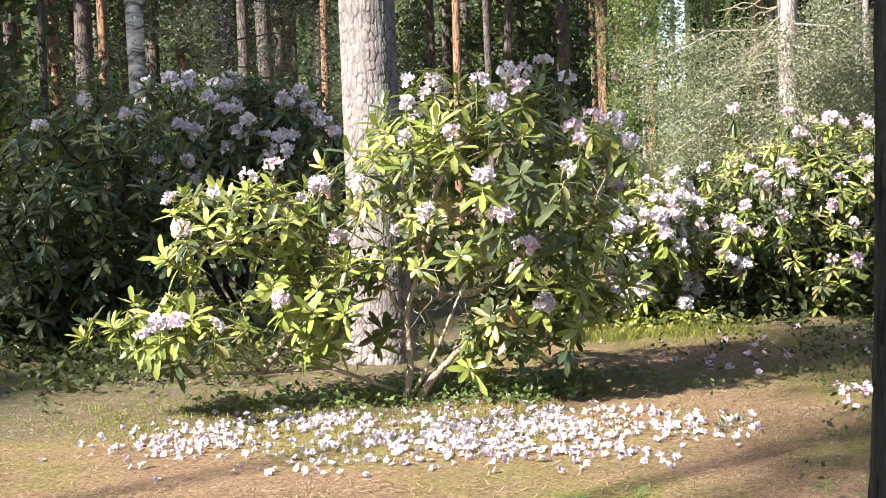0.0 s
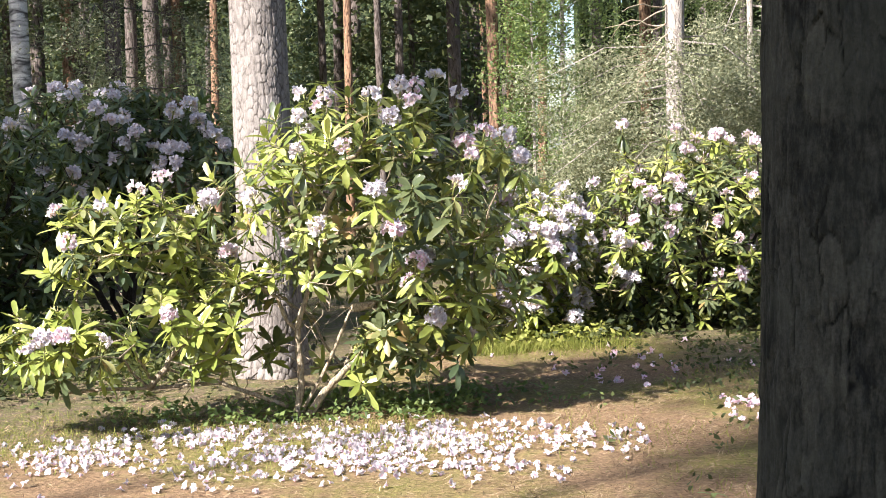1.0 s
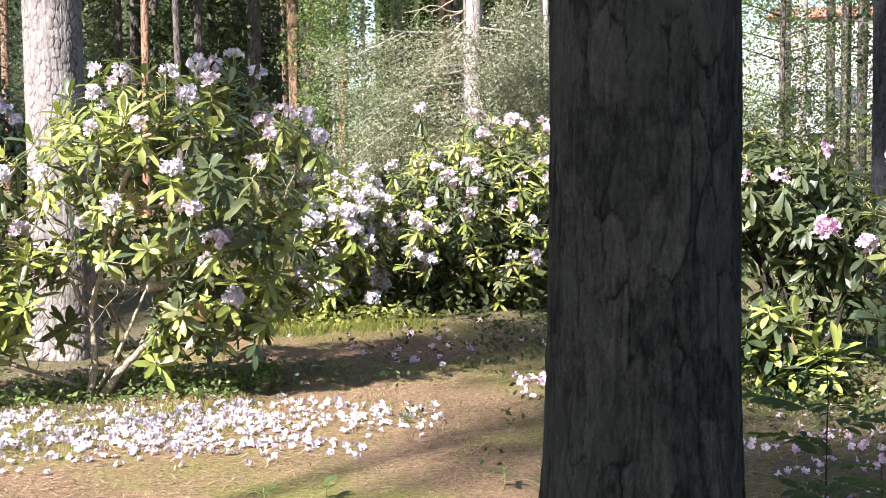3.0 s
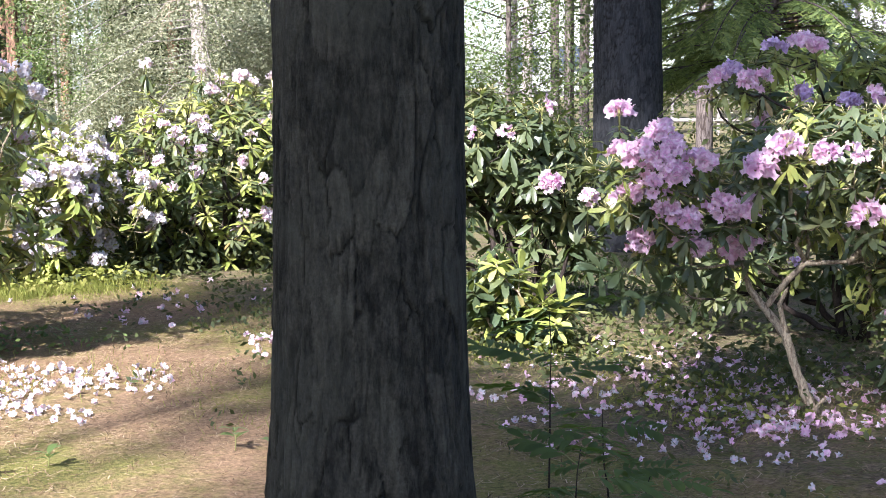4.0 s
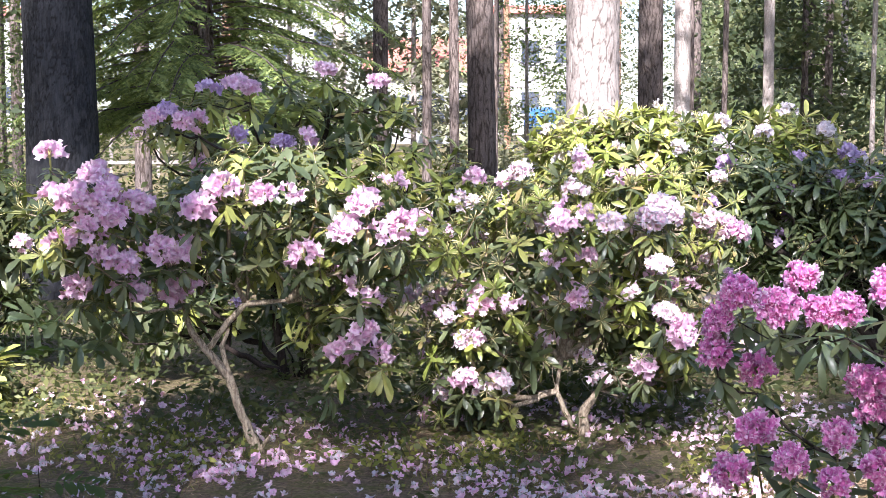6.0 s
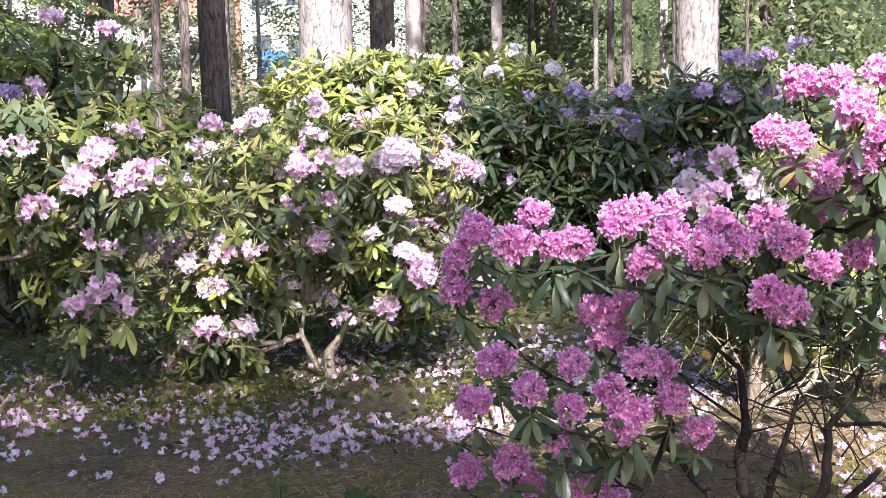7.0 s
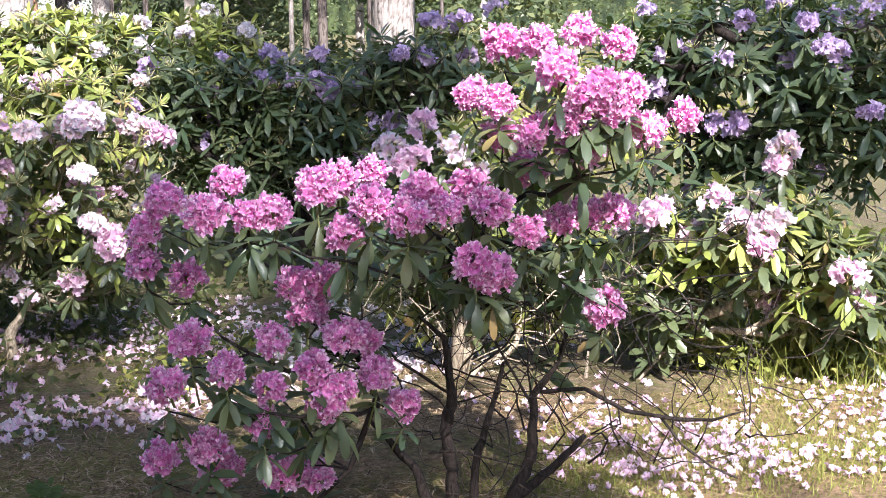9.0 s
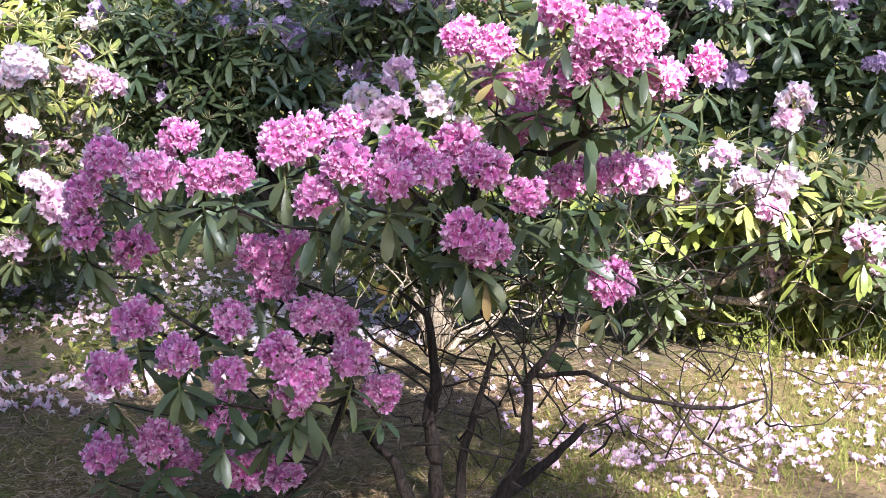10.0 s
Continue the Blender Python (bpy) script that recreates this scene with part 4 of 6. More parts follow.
TALLPINK_LOBES = [(-0.10, 0.10, 0.50, 0.62, 0.30, 0.30), (-0.75, 0.0, 0.45, 0.40, 0.30, 0.30), (-0.21, -0.00, 1.32, 0.65, 0.38, 0.29), (0.42, -0.01, 1.28, 0.37, 0.37, 0.29), (0.72, -0.03, 0.98, 0.46, 0.32, 0.25)]
TALLPINK_TRUSSES = [(-0.32, -0.27, 1.55), (-0.43, -0.30, 1.51), (-0.57, -0.35, 1.36), (-0.63, -0.32, 1.42), (-0.48, -0.39, 1.35), (-0.30, -0.42, 1.27), (-0.07, -0.40, 1.25), (0.03, -0.40, 1.28), (-0.69, -0.30, 1.37), (-0.23, -0.31, 1.52), (0.15, -0.14, 1.63), (0.42, -0.16, 1.57), (0.89, -0.40, 1.07)]
PALE_AT = (4.91, 4.05, -50.5)
PALE_LOBES = [(-0.04, -0.00, 0.78, 0.66, 0.49, 0.38), (-0.40, -0.01, 0.45, 0.35, 0.35, 0.30), (0.32, -0.01, 0.49, 0.35, 0.35, 0.30), (-0.49, -0.02, 0.15, 0.28, 0.23, 0.18), (0.31, -0.01, 1.03, 0.38, 0.20, 0.15)]
PALE_TRUSSES = [(-0.42, -0.38, 0.59), (-0.29, -0.40, 0.62), (-0.50, -0.28, 0.27), (-0.35, -0.28, 0.26), (0.25, -0.29, 0.34), (0.28, -0.44, 0.95), (0.34, -0.38, 0.97), (0.56, -0.17, 0.91), (0.62, -0.18, 0.90), (0.33, -0.38, 0.58), (0.40, -0.39, 0.48), (-0.08, -0.51, 0.94), (0.10, -0.47, 0.94), (0.00, -0.14, 1.17), (0.03, -0.48, 0.99), (0.26, -0.44, 0.96), (0.32, -0.36, 0.99), (0.56, -0.17, 0.92), (0.63, -0.18, 0.89), (0.30, -0.45, 0.78), (0.41, -0.40, 0.49), (-0.06, -0.45, 1.00), (0.34, -0.17, 0.95), (0.59, 0.03, 0.89), (0.52, -0.03, 0.91), (0.40, -0.19, 0.50), (0.35, -0.18, 0.59), (0.25, -0.06, 0.30), (0.28, -0.25, 0.73), (0.36, -0.19, 0.48), (0.07, -0.17, 0.56), (0.22, -0.27, 0.90)]
YELLOW_AT = (7.27, 5.46, -53.1)
YELLOW_LOBES = [(-0.11, -0.00, 1.16, 0.75, 0.37, 0.29), (0.71, -0.03, 1.13, 0.54, 0.37, 0.29)]
YELLOW_TRUSSES = [(0.42, -0.36, 1.22), (-0.44, -0.39, 1.19), (0.64, -0.41, 1.29)]
DARKLILAC_AT = (7.13, 3.71, -62.5)
DARKLILAC_LOBES = [(0.01, -0.00, 0.84, 0.64, 0.50, 0.38), (0.53, -0.02, 1.08, 0.38, 0.37, 0.29), (-0.46, -0.01, 0.69, 0.38, 0.37, 0.29), (-0.77, -0.04, 1.01, 0.51, 0.33, 0.26)]
DARKLILAC_TRUSSES = [(0.57, 0.01, 1.35), (0.53, -0.24, 1.16), (0.75, -0.14, 1.14), (0.02, -0.27, 0.98), (-0.14, -0.24, 1.04), (-0.30, -0.20, 1.03), (0.31, -0.23, 0.81), (0.22, -0.29, 0.82), (0.37, -0.22, 0.84), (-0.04, -0.25, 1.05)]
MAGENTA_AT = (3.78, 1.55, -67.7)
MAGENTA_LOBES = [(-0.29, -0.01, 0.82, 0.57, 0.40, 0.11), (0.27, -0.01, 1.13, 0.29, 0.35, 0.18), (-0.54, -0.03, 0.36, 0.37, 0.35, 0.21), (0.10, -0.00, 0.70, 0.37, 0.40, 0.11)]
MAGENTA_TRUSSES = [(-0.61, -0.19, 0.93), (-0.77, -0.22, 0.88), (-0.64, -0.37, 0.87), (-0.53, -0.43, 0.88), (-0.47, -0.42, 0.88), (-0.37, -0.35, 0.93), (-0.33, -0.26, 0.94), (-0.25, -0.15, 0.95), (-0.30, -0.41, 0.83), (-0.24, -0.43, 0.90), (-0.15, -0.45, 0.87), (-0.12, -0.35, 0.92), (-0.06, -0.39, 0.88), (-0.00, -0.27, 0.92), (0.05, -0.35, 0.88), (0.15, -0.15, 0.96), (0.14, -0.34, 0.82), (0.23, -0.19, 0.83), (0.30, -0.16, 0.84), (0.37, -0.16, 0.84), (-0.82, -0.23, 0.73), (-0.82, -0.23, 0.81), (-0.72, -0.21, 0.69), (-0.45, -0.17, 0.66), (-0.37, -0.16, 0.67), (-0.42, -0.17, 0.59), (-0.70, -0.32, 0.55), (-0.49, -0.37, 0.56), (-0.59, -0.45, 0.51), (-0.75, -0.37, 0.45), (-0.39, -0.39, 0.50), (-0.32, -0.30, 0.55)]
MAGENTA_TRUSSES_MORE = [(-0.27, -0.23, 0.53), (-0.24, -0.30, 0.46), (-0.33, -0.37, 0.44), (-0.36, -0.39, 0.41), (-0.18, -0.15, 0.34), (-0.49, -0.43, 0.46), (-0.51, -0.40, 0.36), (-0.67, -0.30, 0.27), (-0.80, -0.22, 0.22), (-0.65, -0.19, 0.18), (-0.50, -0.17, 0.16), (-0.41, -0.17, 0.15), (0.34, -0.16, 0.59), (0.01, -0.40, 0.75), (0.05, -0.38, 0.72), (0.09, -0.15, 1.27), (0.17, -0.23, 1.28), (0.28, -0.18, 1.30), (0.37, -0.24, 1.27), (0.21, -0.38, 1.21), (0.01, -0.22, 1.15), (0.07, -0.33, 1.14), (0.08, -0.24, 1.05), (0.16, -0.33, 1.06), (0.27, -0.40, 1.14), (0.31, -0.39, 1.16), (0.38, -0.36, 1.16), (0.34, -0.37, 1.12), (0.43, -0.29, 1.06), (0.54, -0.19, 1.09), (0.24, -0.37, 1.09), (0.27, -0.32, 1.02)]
BLUSH_AT = (5.20, 2.21, -66.9)
BLUSH_LOBES = [(-0.03, 0.00, 0.73, 0.28, 0.28, 0.24), (0.24, -0.01, 0.52, 0.34, 0.25, 0.19), (0.35, -0.01, 0.23, 0.41, 0.24, 0.18), (-0.04, 0.00, 0.32, 0.28, 0.28, 0.22)]
BLUSH_TRUSSES = [(-0.08, -0.16, 0.96), (0.01, -0.25, 0.90), (-0.20, -0.21, 0.88), (-0.15, -0.29, 0.83), (0.05, -0.27, 0.86), (-0.11, -0.29, 0.85), (0.46, -0.21, 0.41)]
BLUSHRIGHT_AT = (5.62, 1.13, -78.6)
BLUSHRIGHT_LOBES = [(-0.03, 0.00, 0.51, 0.37, 0.31, 0.24), (0.30, -0.01, 0.37, 0.26, 0.26, 0.24), (-0.30, -0.00, 0.46, 0.22, 0.22, 0.22), (-0.28, -0.00, 0.22, 0.20, 0.20, 0.15)]
BLUSHRIGHT_TRUSSES = [(-0.35, -0.21, 0.63), (-0.14, -0.26, 0.69), (-0.06, -0.35, 0.62), (0.06, -0.32, 0.62), (0.02, -0.35, 0.54), (0.09, -0.15, 0.87), (0.08, -0.15, 0.80), (0.32, -0.32, 0.44)]
LILAC_AT = (7.30, 1.39, -79.2)
LILAC_LOBES = [(-0.02, 0.00, 1.14, 0.66, 0.52, 0.40), (-0.56, -0.02, 1.09, 0.32, 0.32, 0.29), (0.38, -0.01, 0.90, 0.34, 0.34, 0.43), (-0.07, 0.00, 0.62, 0.52, 0.37, 0.29)]
LILAC_TRUSSES = [(-1.27, -0.24, 1.40), (0.15, -0.51, 1.32), (0.29, -0.50, 1.19), (0.44, -0.24, 1.38), (0.24, -0.50, 1.20), (-0.20, -0.52, 1.16), (-0.15, -0.34, 0.85), (-0.25, -0.33, 0.86), (0.45, -0.39, 0.92), (0.04, -0.43, 1.40)]
CREAM_STEMS = [[(-0.03, -0.05, 0.00, 0.022), (-0.00, -0.05, 0.18, 0.019), (-0.01, -0.05, 0.36, 0.018), (-0.01, -0.05, 0.47, 0.016), (0.04, -0.05, 0.63, 0.013), (0.09, -0.05, 0.79, 0.010)], [(-0.01, -0.05, 0.45, 0.012), (-0.06, -0.05, 0.50, 0.010), (-0.11, -0.05, 0.63, 0.010), (-0.28, -0.06, 0.74, 0.009), (-0.43, -0.06, 0.82, 0.009), (-0.55, -0.07, 0.94, 0.006)], [(0.02, -0.05, -0.01, 0.021), (0.12, -0.05, 0.13, 0.019), (0.22, -0.05, 0.23, 0.018), (0.32, -0.06, 0.32, 0.010)], [(0.00, -0.05, 0.03, 0.010), (0.09, -0.05, 0.18, 0.010), (0.19, -0.05, 0.38, 0.009), (0.27, -0.06, 0.56, 0.007)], [(-0.07, -0.05, 0.06, 0.012), (-0.42, -0.06, 0.20, 0.010), (-0.77, -0.09, 0.19, 0.009), (-1.00, -0.12, 0.20, 0.009), (-1.19, -0.14, 0.19, 0.006)]]
PINK_STEMS = [[(0.00, -0.05, 0.00, 0.023), (-0.05, -0.05, 0.11, 0.020), (-0.09, -0.05, 0.21, 0.019), (-0.12, -0.05, 0.32, 0.019), (-0.20, -0.05, 0.42, 0.016), (-0.27, -0.06, 0.51, 0.013), (-0.30, -0.06, 0.62, 0.008)], [(-0.21, -0.05, 0.43, 0.013), (-0.12, -0.05, 0.55, 0.013), (-0.05, -0.05, 0.62, 0.012), (0.12, -0.05, 0.63, 0.008)], [(-0.12, -0.05, 0.33, 0.012), (-0.15, -0.05, 0.45, 0.010), (-0.12, -0.05, 0.52, 0.007)], [(0.00, -0.05, 0.02, 0.009), (0.04, -0.05, 0.07, 0.007)]]
MAGENTA_STEMS = [[(-0.05, 0.00, -0.01, 0.020), (-0.05, 0.00, 0.12, 0.018), (-0.07, 0.00, 0.23, 0.017), (-0.05, 0.00, 0.33, 0.014), (-0.07, 0.00, 0.49, 0.008), (-0.14, -0.00, 0.55, 0.005)], [(-0.00, 0.00, -0.01, 0.015), (0.02, -0.00, 0.17, 0.011), (0.06, -0.00, 0.30, 0.008), (0.09, -0.00, 0.42, 0.006)], [(-0.11, -0.00, 0.00, 0.017), (-0.15, -0.00, 0.12, 0.014), (-0.22, -0.00, 0.20, 0.009), (-0.28, -0.01, 0.27, 0.005)], [(0.09, -0.00, -0.01, 0.018), (0.15, -0.00, 0.11, 0.017), (0.17, -0.01, 0.20, 0.014), (0.17, -0.01, 0.33, 0.011), (0.24, -0.01, 0.42, 0.007), (0.27, -0.01, 0.55, 0.005)], [(0.05, -0.00, -0.01, 0.015), (0.15, -0.00, 0.06, 0.014), (0.24, -0.01, 0.14, 0.011), (0.31, -0.02, 0.22, 0.009)]]
MAGENTA_STEMS_MORE = [[(0.19, -0.01, 0.34, 0.0063), (0.31, -0.02, 0.35, 0.0063), (0.42, -0.03, 0.29, 0.0056), (0.56, -0.05, 0.27, 0.0056), (0.65, -0.06, 0.27, 0.0042), (0.73, -0.08, 0.3, 0.0021)], [(0.51, -0.04, 0.28, 0.0035), (0.57, -0.05, 0.2, 0.0035), (0.65, -0.06, 0.14, 0.0035), (0.72, -0.07, 0.11, 0.0028)], [(0.17, -0.01, 0.3, 0.0042), (0.1, -0.0, 0.42, 0.0035), (0.03, -0.0, 0.55, 0.0035), (-0.05, 0.0, 0.64, 0.0028)], [(-0.05, 0.0, 0.33, 0.0049), (-0.2, -0.0, 0.43, 0.0035), (-0.29, -0.01, 0.54, 0.0035), (-0.41, -0.02, 0.59, 0.0028), (-0.6, -0.04, 0.75, 0.0021)]]
PALE_STEMS = [[(0.00, -0.10, 0.01, 0.029), (0.01, -0.10, 0.12, 0.022), (0.07, -0.10, 0.21, 0.013)], [(-0.04, -0.10, 0.04, 0.013), (-0.11, -0.10, 0.20, 0.011), (-0.09, -0.10, 0.35, 0.009)]]
LILAC_STEMS = [[(-0.56, -0.32, 0.32, 0.013), (-0.54, -0.31, 0.57, 0.013), (-0.46, -0.31, 0.97, 0.013), (-0.37, -0.31, 1.13, 0.012), (-0.29, -0.30, 1.33, 0.009)]]
BLUSHRIGHT_STEMS = [[(-0.51, -0.12, -0.12, 0.006), (-0.38, -0.11, 0.04, 0.006), (-0.21, -0.10, 0.24, 0.005)], [(-0.63, -0.13, -0.23, 0.008), (-0.62, -0.13, -0.03, 0.008), (-0.61, -0.12, 0.10, 0.006)]]
SHADED_TRUNKS = [(-3.92, 14.48, 0.08), (-2.85, 19.79, 0.23), (-0.02, 30.00, 0.16), (0.96, 24.98, 0.12), (1.34, 25.96, 0.16), (2.57, 27.88, 0.13), (-6.17, 21.12, 0.14), (12.94, 24.87, 0.18), (13.18, 24.75, 0.20), (11.51, 21.10, 0.17), (16.22, 17.75, 0.26), (15.40, 15.78, 0.14), (13.56, 13.37, 0.13), (16.12, 15.04, 0.08), (19.18, 14.50, 0.33), (19.60, 13.93, 0.11), (21.55, 14.62, 0.10), (25.76, 15.45, 0.16), (24.21, 14.14, 0.15), (22.09, 11.79, 0.12), (19.56, 10.15, 0.15), (21.69, 10.36, 0.17), (12.01, 5.08, 0.04), (22.27, 9.04, 0.13), (19.25, 14.40, 0.28)]
RED_TRUNKS = [(2.10, 17.87, 0.15), (-4.03, 15.48, 0.14), (-3.77, 16.57, 0.12), (-1.82, 23.93, 0.13), (0.32, 21.99, 0.12), (2.41, 18.84, 0.11), (3.24, 21.76, 0.14), (4.37, 19.51, 0.17)]
GREY_TRUNKS = [(11.57, 23.33, 0.18), (13.12, 27.02, 0.12), (19.68, 22.70, 0.28), (16.26, 11.72, 0.22), (21.96, 13.99, 0.20), (27.82, 15.89, 0.15), (21.10, 11.52, 0.08), (23.40, 11.41, 0.16), (26.14, 10.14, 0.15)]
BIRCH_TRUNKS = [(-2.79, 13.72, 0.18)]

# ---- shrubs ----
shrub(CREAM_AT, CREAM_LOBES, CREAM_TRUSSES, 11, LEAF_YELLOW, WHITE, STEM_LIGHT, "sunlit yellow-green rhododendron with sparse white flowers and pale stems", 440, 0.75, flower2=PALE, thick=0.0022, hang="up", boles=CREAM_STEMS, inner=60, stems=1, size=0.92, lean=0.5, big=0.95, extra=0.05, clear=(-0.32, 0.3, 0.7), leaf2=LEAF, share=0.36, thicket=(80, (-0.6, 0.6), (0.2, 0.9)), spent=0.5, leaf_size=1.34)
shrub(SHADE_AT, SHADE_LOBES, SHADE_TRUSSES, 12, LEAF_SHADED, WHITE, STEM_DARK, "large dark green rhododendron in deep shade", 340, 0.5, hang="up", inner=260, extra=0.02, leaf2=LEAF, share=0.2, spent=0.3, leaf_size=1.3)
shrub(LILACWHITE_AT, LILACWHITE_LOBES, LILACWHITE_TRUSSES, 13, LEAF_SHADED, WHITE, STEM_DARK, "shaded rhododendron covered in pale lilac-white flowers", 330, 0.2, inner=200, extra=0.10, spent=0.2, leaf_size=1.2)
shrub(WHITE_AT, WHITE_LOBES, WHITE_TRUSSES, 14, LEAF_YELLOW, WHITE, STEM_LIGHT, "small rhododendron with bright white flowers beside the path", 210, 0.2, hang="up", leaf_size=1.2, extra=0.65, leaf2=LEAF, share=0.12, big=1.15, spent=0.2)
shrub(RIGHT_AT, RIGHT_LOBES, RIGHT_TRUSSES, 15, LEAF, PALE, STEM_DARK, "broad green rhododendron with a few faded pale flowers", 430, 0.9, size=0.9, big=0.95, inner=240, extra=0.16, leaf2=LEAF_YELLOW, share=0.48, spent=0.8, leaf_size=1.2)
shrub(BEHINDTRUNK_AT, BEHINDTRUNK_LOBES, BEHINDTRUNK_TRUSSES, 16, LEAF, PINK, STEM_DARK, "green rhododendron with few pink flowers behind a pine", 260, 0.6, inner=160, spent=0.3, leaf_size=1.3)
shrub(LOW_AT, LOW_LOBES, LOW_TRUSSES, 17, LEAF_YELLOW, PINK, STEM_LIGHT, "low bright yellow-green rhododendron sapling in a patch of sun", 34, hang="up", spent=0.2, leaf2=LEAF, share=0.45, leaf_size=1.45)
shrub(PINK_AT, PINK_LOBES, PINK_TRUSSES, 18, LEAF, PINK, STEM_LIGHT, "rhododendron with pink flower trusses and a crooked pale stem", 260, 0.15, boles=PINK_STEMS, thick=0.0018, stems=1, size=0.9, big=1.15, inner=70, clear=(-0.32, 0.12, 0.6), extra=0.03, leaf2=LEAF_YELLOW, share=0.32, spent=0.35, leaf_size=1.1, lean=0.45)
shrub(TALLPINK_AT, TALLPINK_LOBES, TALLPINK_TRUSSES, 19, LEAF, PINK, STEM_DARK, "tall open rhododendron with pink and lilac flowers", 215, 0.3, flower2=LILAC, inner=120, size=0.88, big=1.1, extra=0.03, leaf2=LEAF_YELLOW, share=0.5, spent=0.35, leaf_size=1.25)
shrub(PALE_AT, PALE_LOBES, PALE_TRUSSES, 20, LEAF, PALE, STEM_LIGHT, "dense wide rhododendron with pale pink flowers", 430, 0.4, flower2=PINK, boles=PALE_STEMS, thick=0.0022, inner=90, size=0.86, big=1.1, extra=0.20, spent=0.95, leaf2=LEAF_YELLOW, share=0.42, thicket=(50, (-0.6, 0.6), (0.1, 0.6)), leaf_size=1.05, lean=0.35)
shrub(YELLOW_AT, YELLOW_LOBES, YELLOW_TRUSSES, 21, LEAF_YELLOW, WHITE, STEM_LIGHT, "sunlit yellow-green rhododendron with fading flowers", 380, 0.6, hang="up", inner=160, extra=0.08, spent=0.6, leaf2=LEAF, leaf_size=1.2)
shrub(DARKLILAC_AT, DARKLILAC_LOBES, DARKLILAC_TRUSSES, 22, LEAF_SHADED, LILAC, STEM_DARK, "dark shaded rhododendron with lilac flowers", 390, 0.4, inner=260, extra=0.07, leaf2=LEAF, spent=0.3, leaf_size=1.15)
YELLOW_LEAF = plain("withered_yellow_leaf", (0.75, 0.50, 0.05), 0.5)
magenta = shrub(MAGENTA_AT, MAGENTA_LOBES, MAGENTA_TRUSSES + MAGENTA_TRUSSES_MORE, 23, LEAF, MAGENTA, STEM_DARK, "open rhododendron with many magenta-pink flower trusses and dark bare stems", 38, 0.0, thick=0.0022, hang="down", stems=2, foot=0.16, boles=MAGENTA_STEMS + MAGENTA_STEMS_MORE, inner=25, spent=0.1, clear=(-0.2, 0.6, 0.45), size=0.95, big=0.95, leaf2=LEAF_SHADED, share=0.4, thicket=(170, (-0.2, 0.8), (0.10, 0.75)), leaf_size=1.0)
_v, _f = [], []
leaf_shape(random.Random(3), 0.07, 0.03, 0.2, 0.5, _v, _f, Vector((0, 0, 0)), 0.0)
part("withered_leaf", mesh_of("withered_leaf", _v, _f, [YELLOW_LEAF]), magenta, pose(0.22, -0.08, 0.24, 40, 0, 100), "withered yellow leaf")
shrub(BLUSH_AT, BLUSH_LOBES, BLUSH_TRUSSES, 24, LEAF, PINK, STEM_LIGHT, "rhododendron with blush pink flowers and bare twigs", 190, 0.3, inner=40, clear=(-0.5, 0.9, 0.5), extra=0.03, flower2=PALE, leaf2=LEAF_YELLOW, thicket=(110, (-0.4, 0.8), (0.05, 0.6)), spent=0.4, leaf_size=1.15)
shrub(BLUSHRIGHT_AT, BLUSHRIGHT_LOBES, BLUSHRIGHT_TRUSSES, 25, LEAF, PINK, STEM_LIGHT, "low rhododendron with blush pink flowers over the grass", 190, 0.3, boles=BLUSHRIGHT_STEMS, inner=40, size=0.95, big=1.1, spent=0.4, extra=0.10, flower2=PALE, leaf2=LEAF_YELLOW, share=0.35, thicket=(70, (-0.7, 0.5), (0.05, 0.5)), leaf_size=1.3)
shrub(LILAC_AT, LILAC_LOBES, LILAC_TRUSSES, 26, LEAF_SHADED, LILAC, STEM_DARK, "tall shaded rhododendron with lilac flowers", 310, 0.3, boles=LILAC_STEMS, inner=120, extra=0.07, leaf2=LEAF, share=0.15, thicket=(50, (-0.6, 0.7), (0.3, 1.2)), spent=0.3, leaf_size=1.2)

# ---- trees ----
pine(1.19, 3.24, 0.45, 14, PLATES_NEAR, 1, "large pine trunk with shade-darkened bark standing close beside the path", 12, 1.8, tiers=14, plates=dict(sides=320, missing=0.62))
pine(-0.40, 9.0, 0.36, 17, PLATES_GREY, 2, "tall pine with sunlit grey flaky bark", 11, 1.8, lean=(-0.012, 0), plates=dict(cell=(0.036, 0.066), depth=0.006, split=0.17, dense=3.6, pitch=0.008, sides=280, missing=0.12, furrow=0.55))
pine(6.10, 10.38, 0.57, 17, PLATES_BLUE, 3, "pine with shade-darkened bark behind the shrubs", 10, 1.6, lean=(-0.02, 0), plates=dict(cell=(0.035, 0.07), depth=0.010, split=0.2, dense=4.0, pitch=0.016, sides=190, missing=0.3))
pine(12.38, 11.72, 0.33, 16, BARK_SHADED, 4, "slender pine with dappled light on its bark", 8, 2.2, lean=(-0.02, 0.01))
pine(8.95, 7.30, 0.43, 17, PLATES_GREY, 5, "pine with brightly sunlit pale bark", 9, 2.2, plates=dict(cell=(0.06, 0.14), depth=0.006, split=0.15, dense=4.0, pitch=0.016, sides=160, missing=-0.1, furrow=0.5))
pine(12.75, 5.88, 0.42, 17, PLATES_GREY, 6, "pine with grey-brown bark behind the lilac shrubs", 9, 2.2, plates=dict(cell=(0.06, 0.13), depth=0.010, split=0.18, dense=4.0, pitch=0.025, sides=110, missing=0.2))

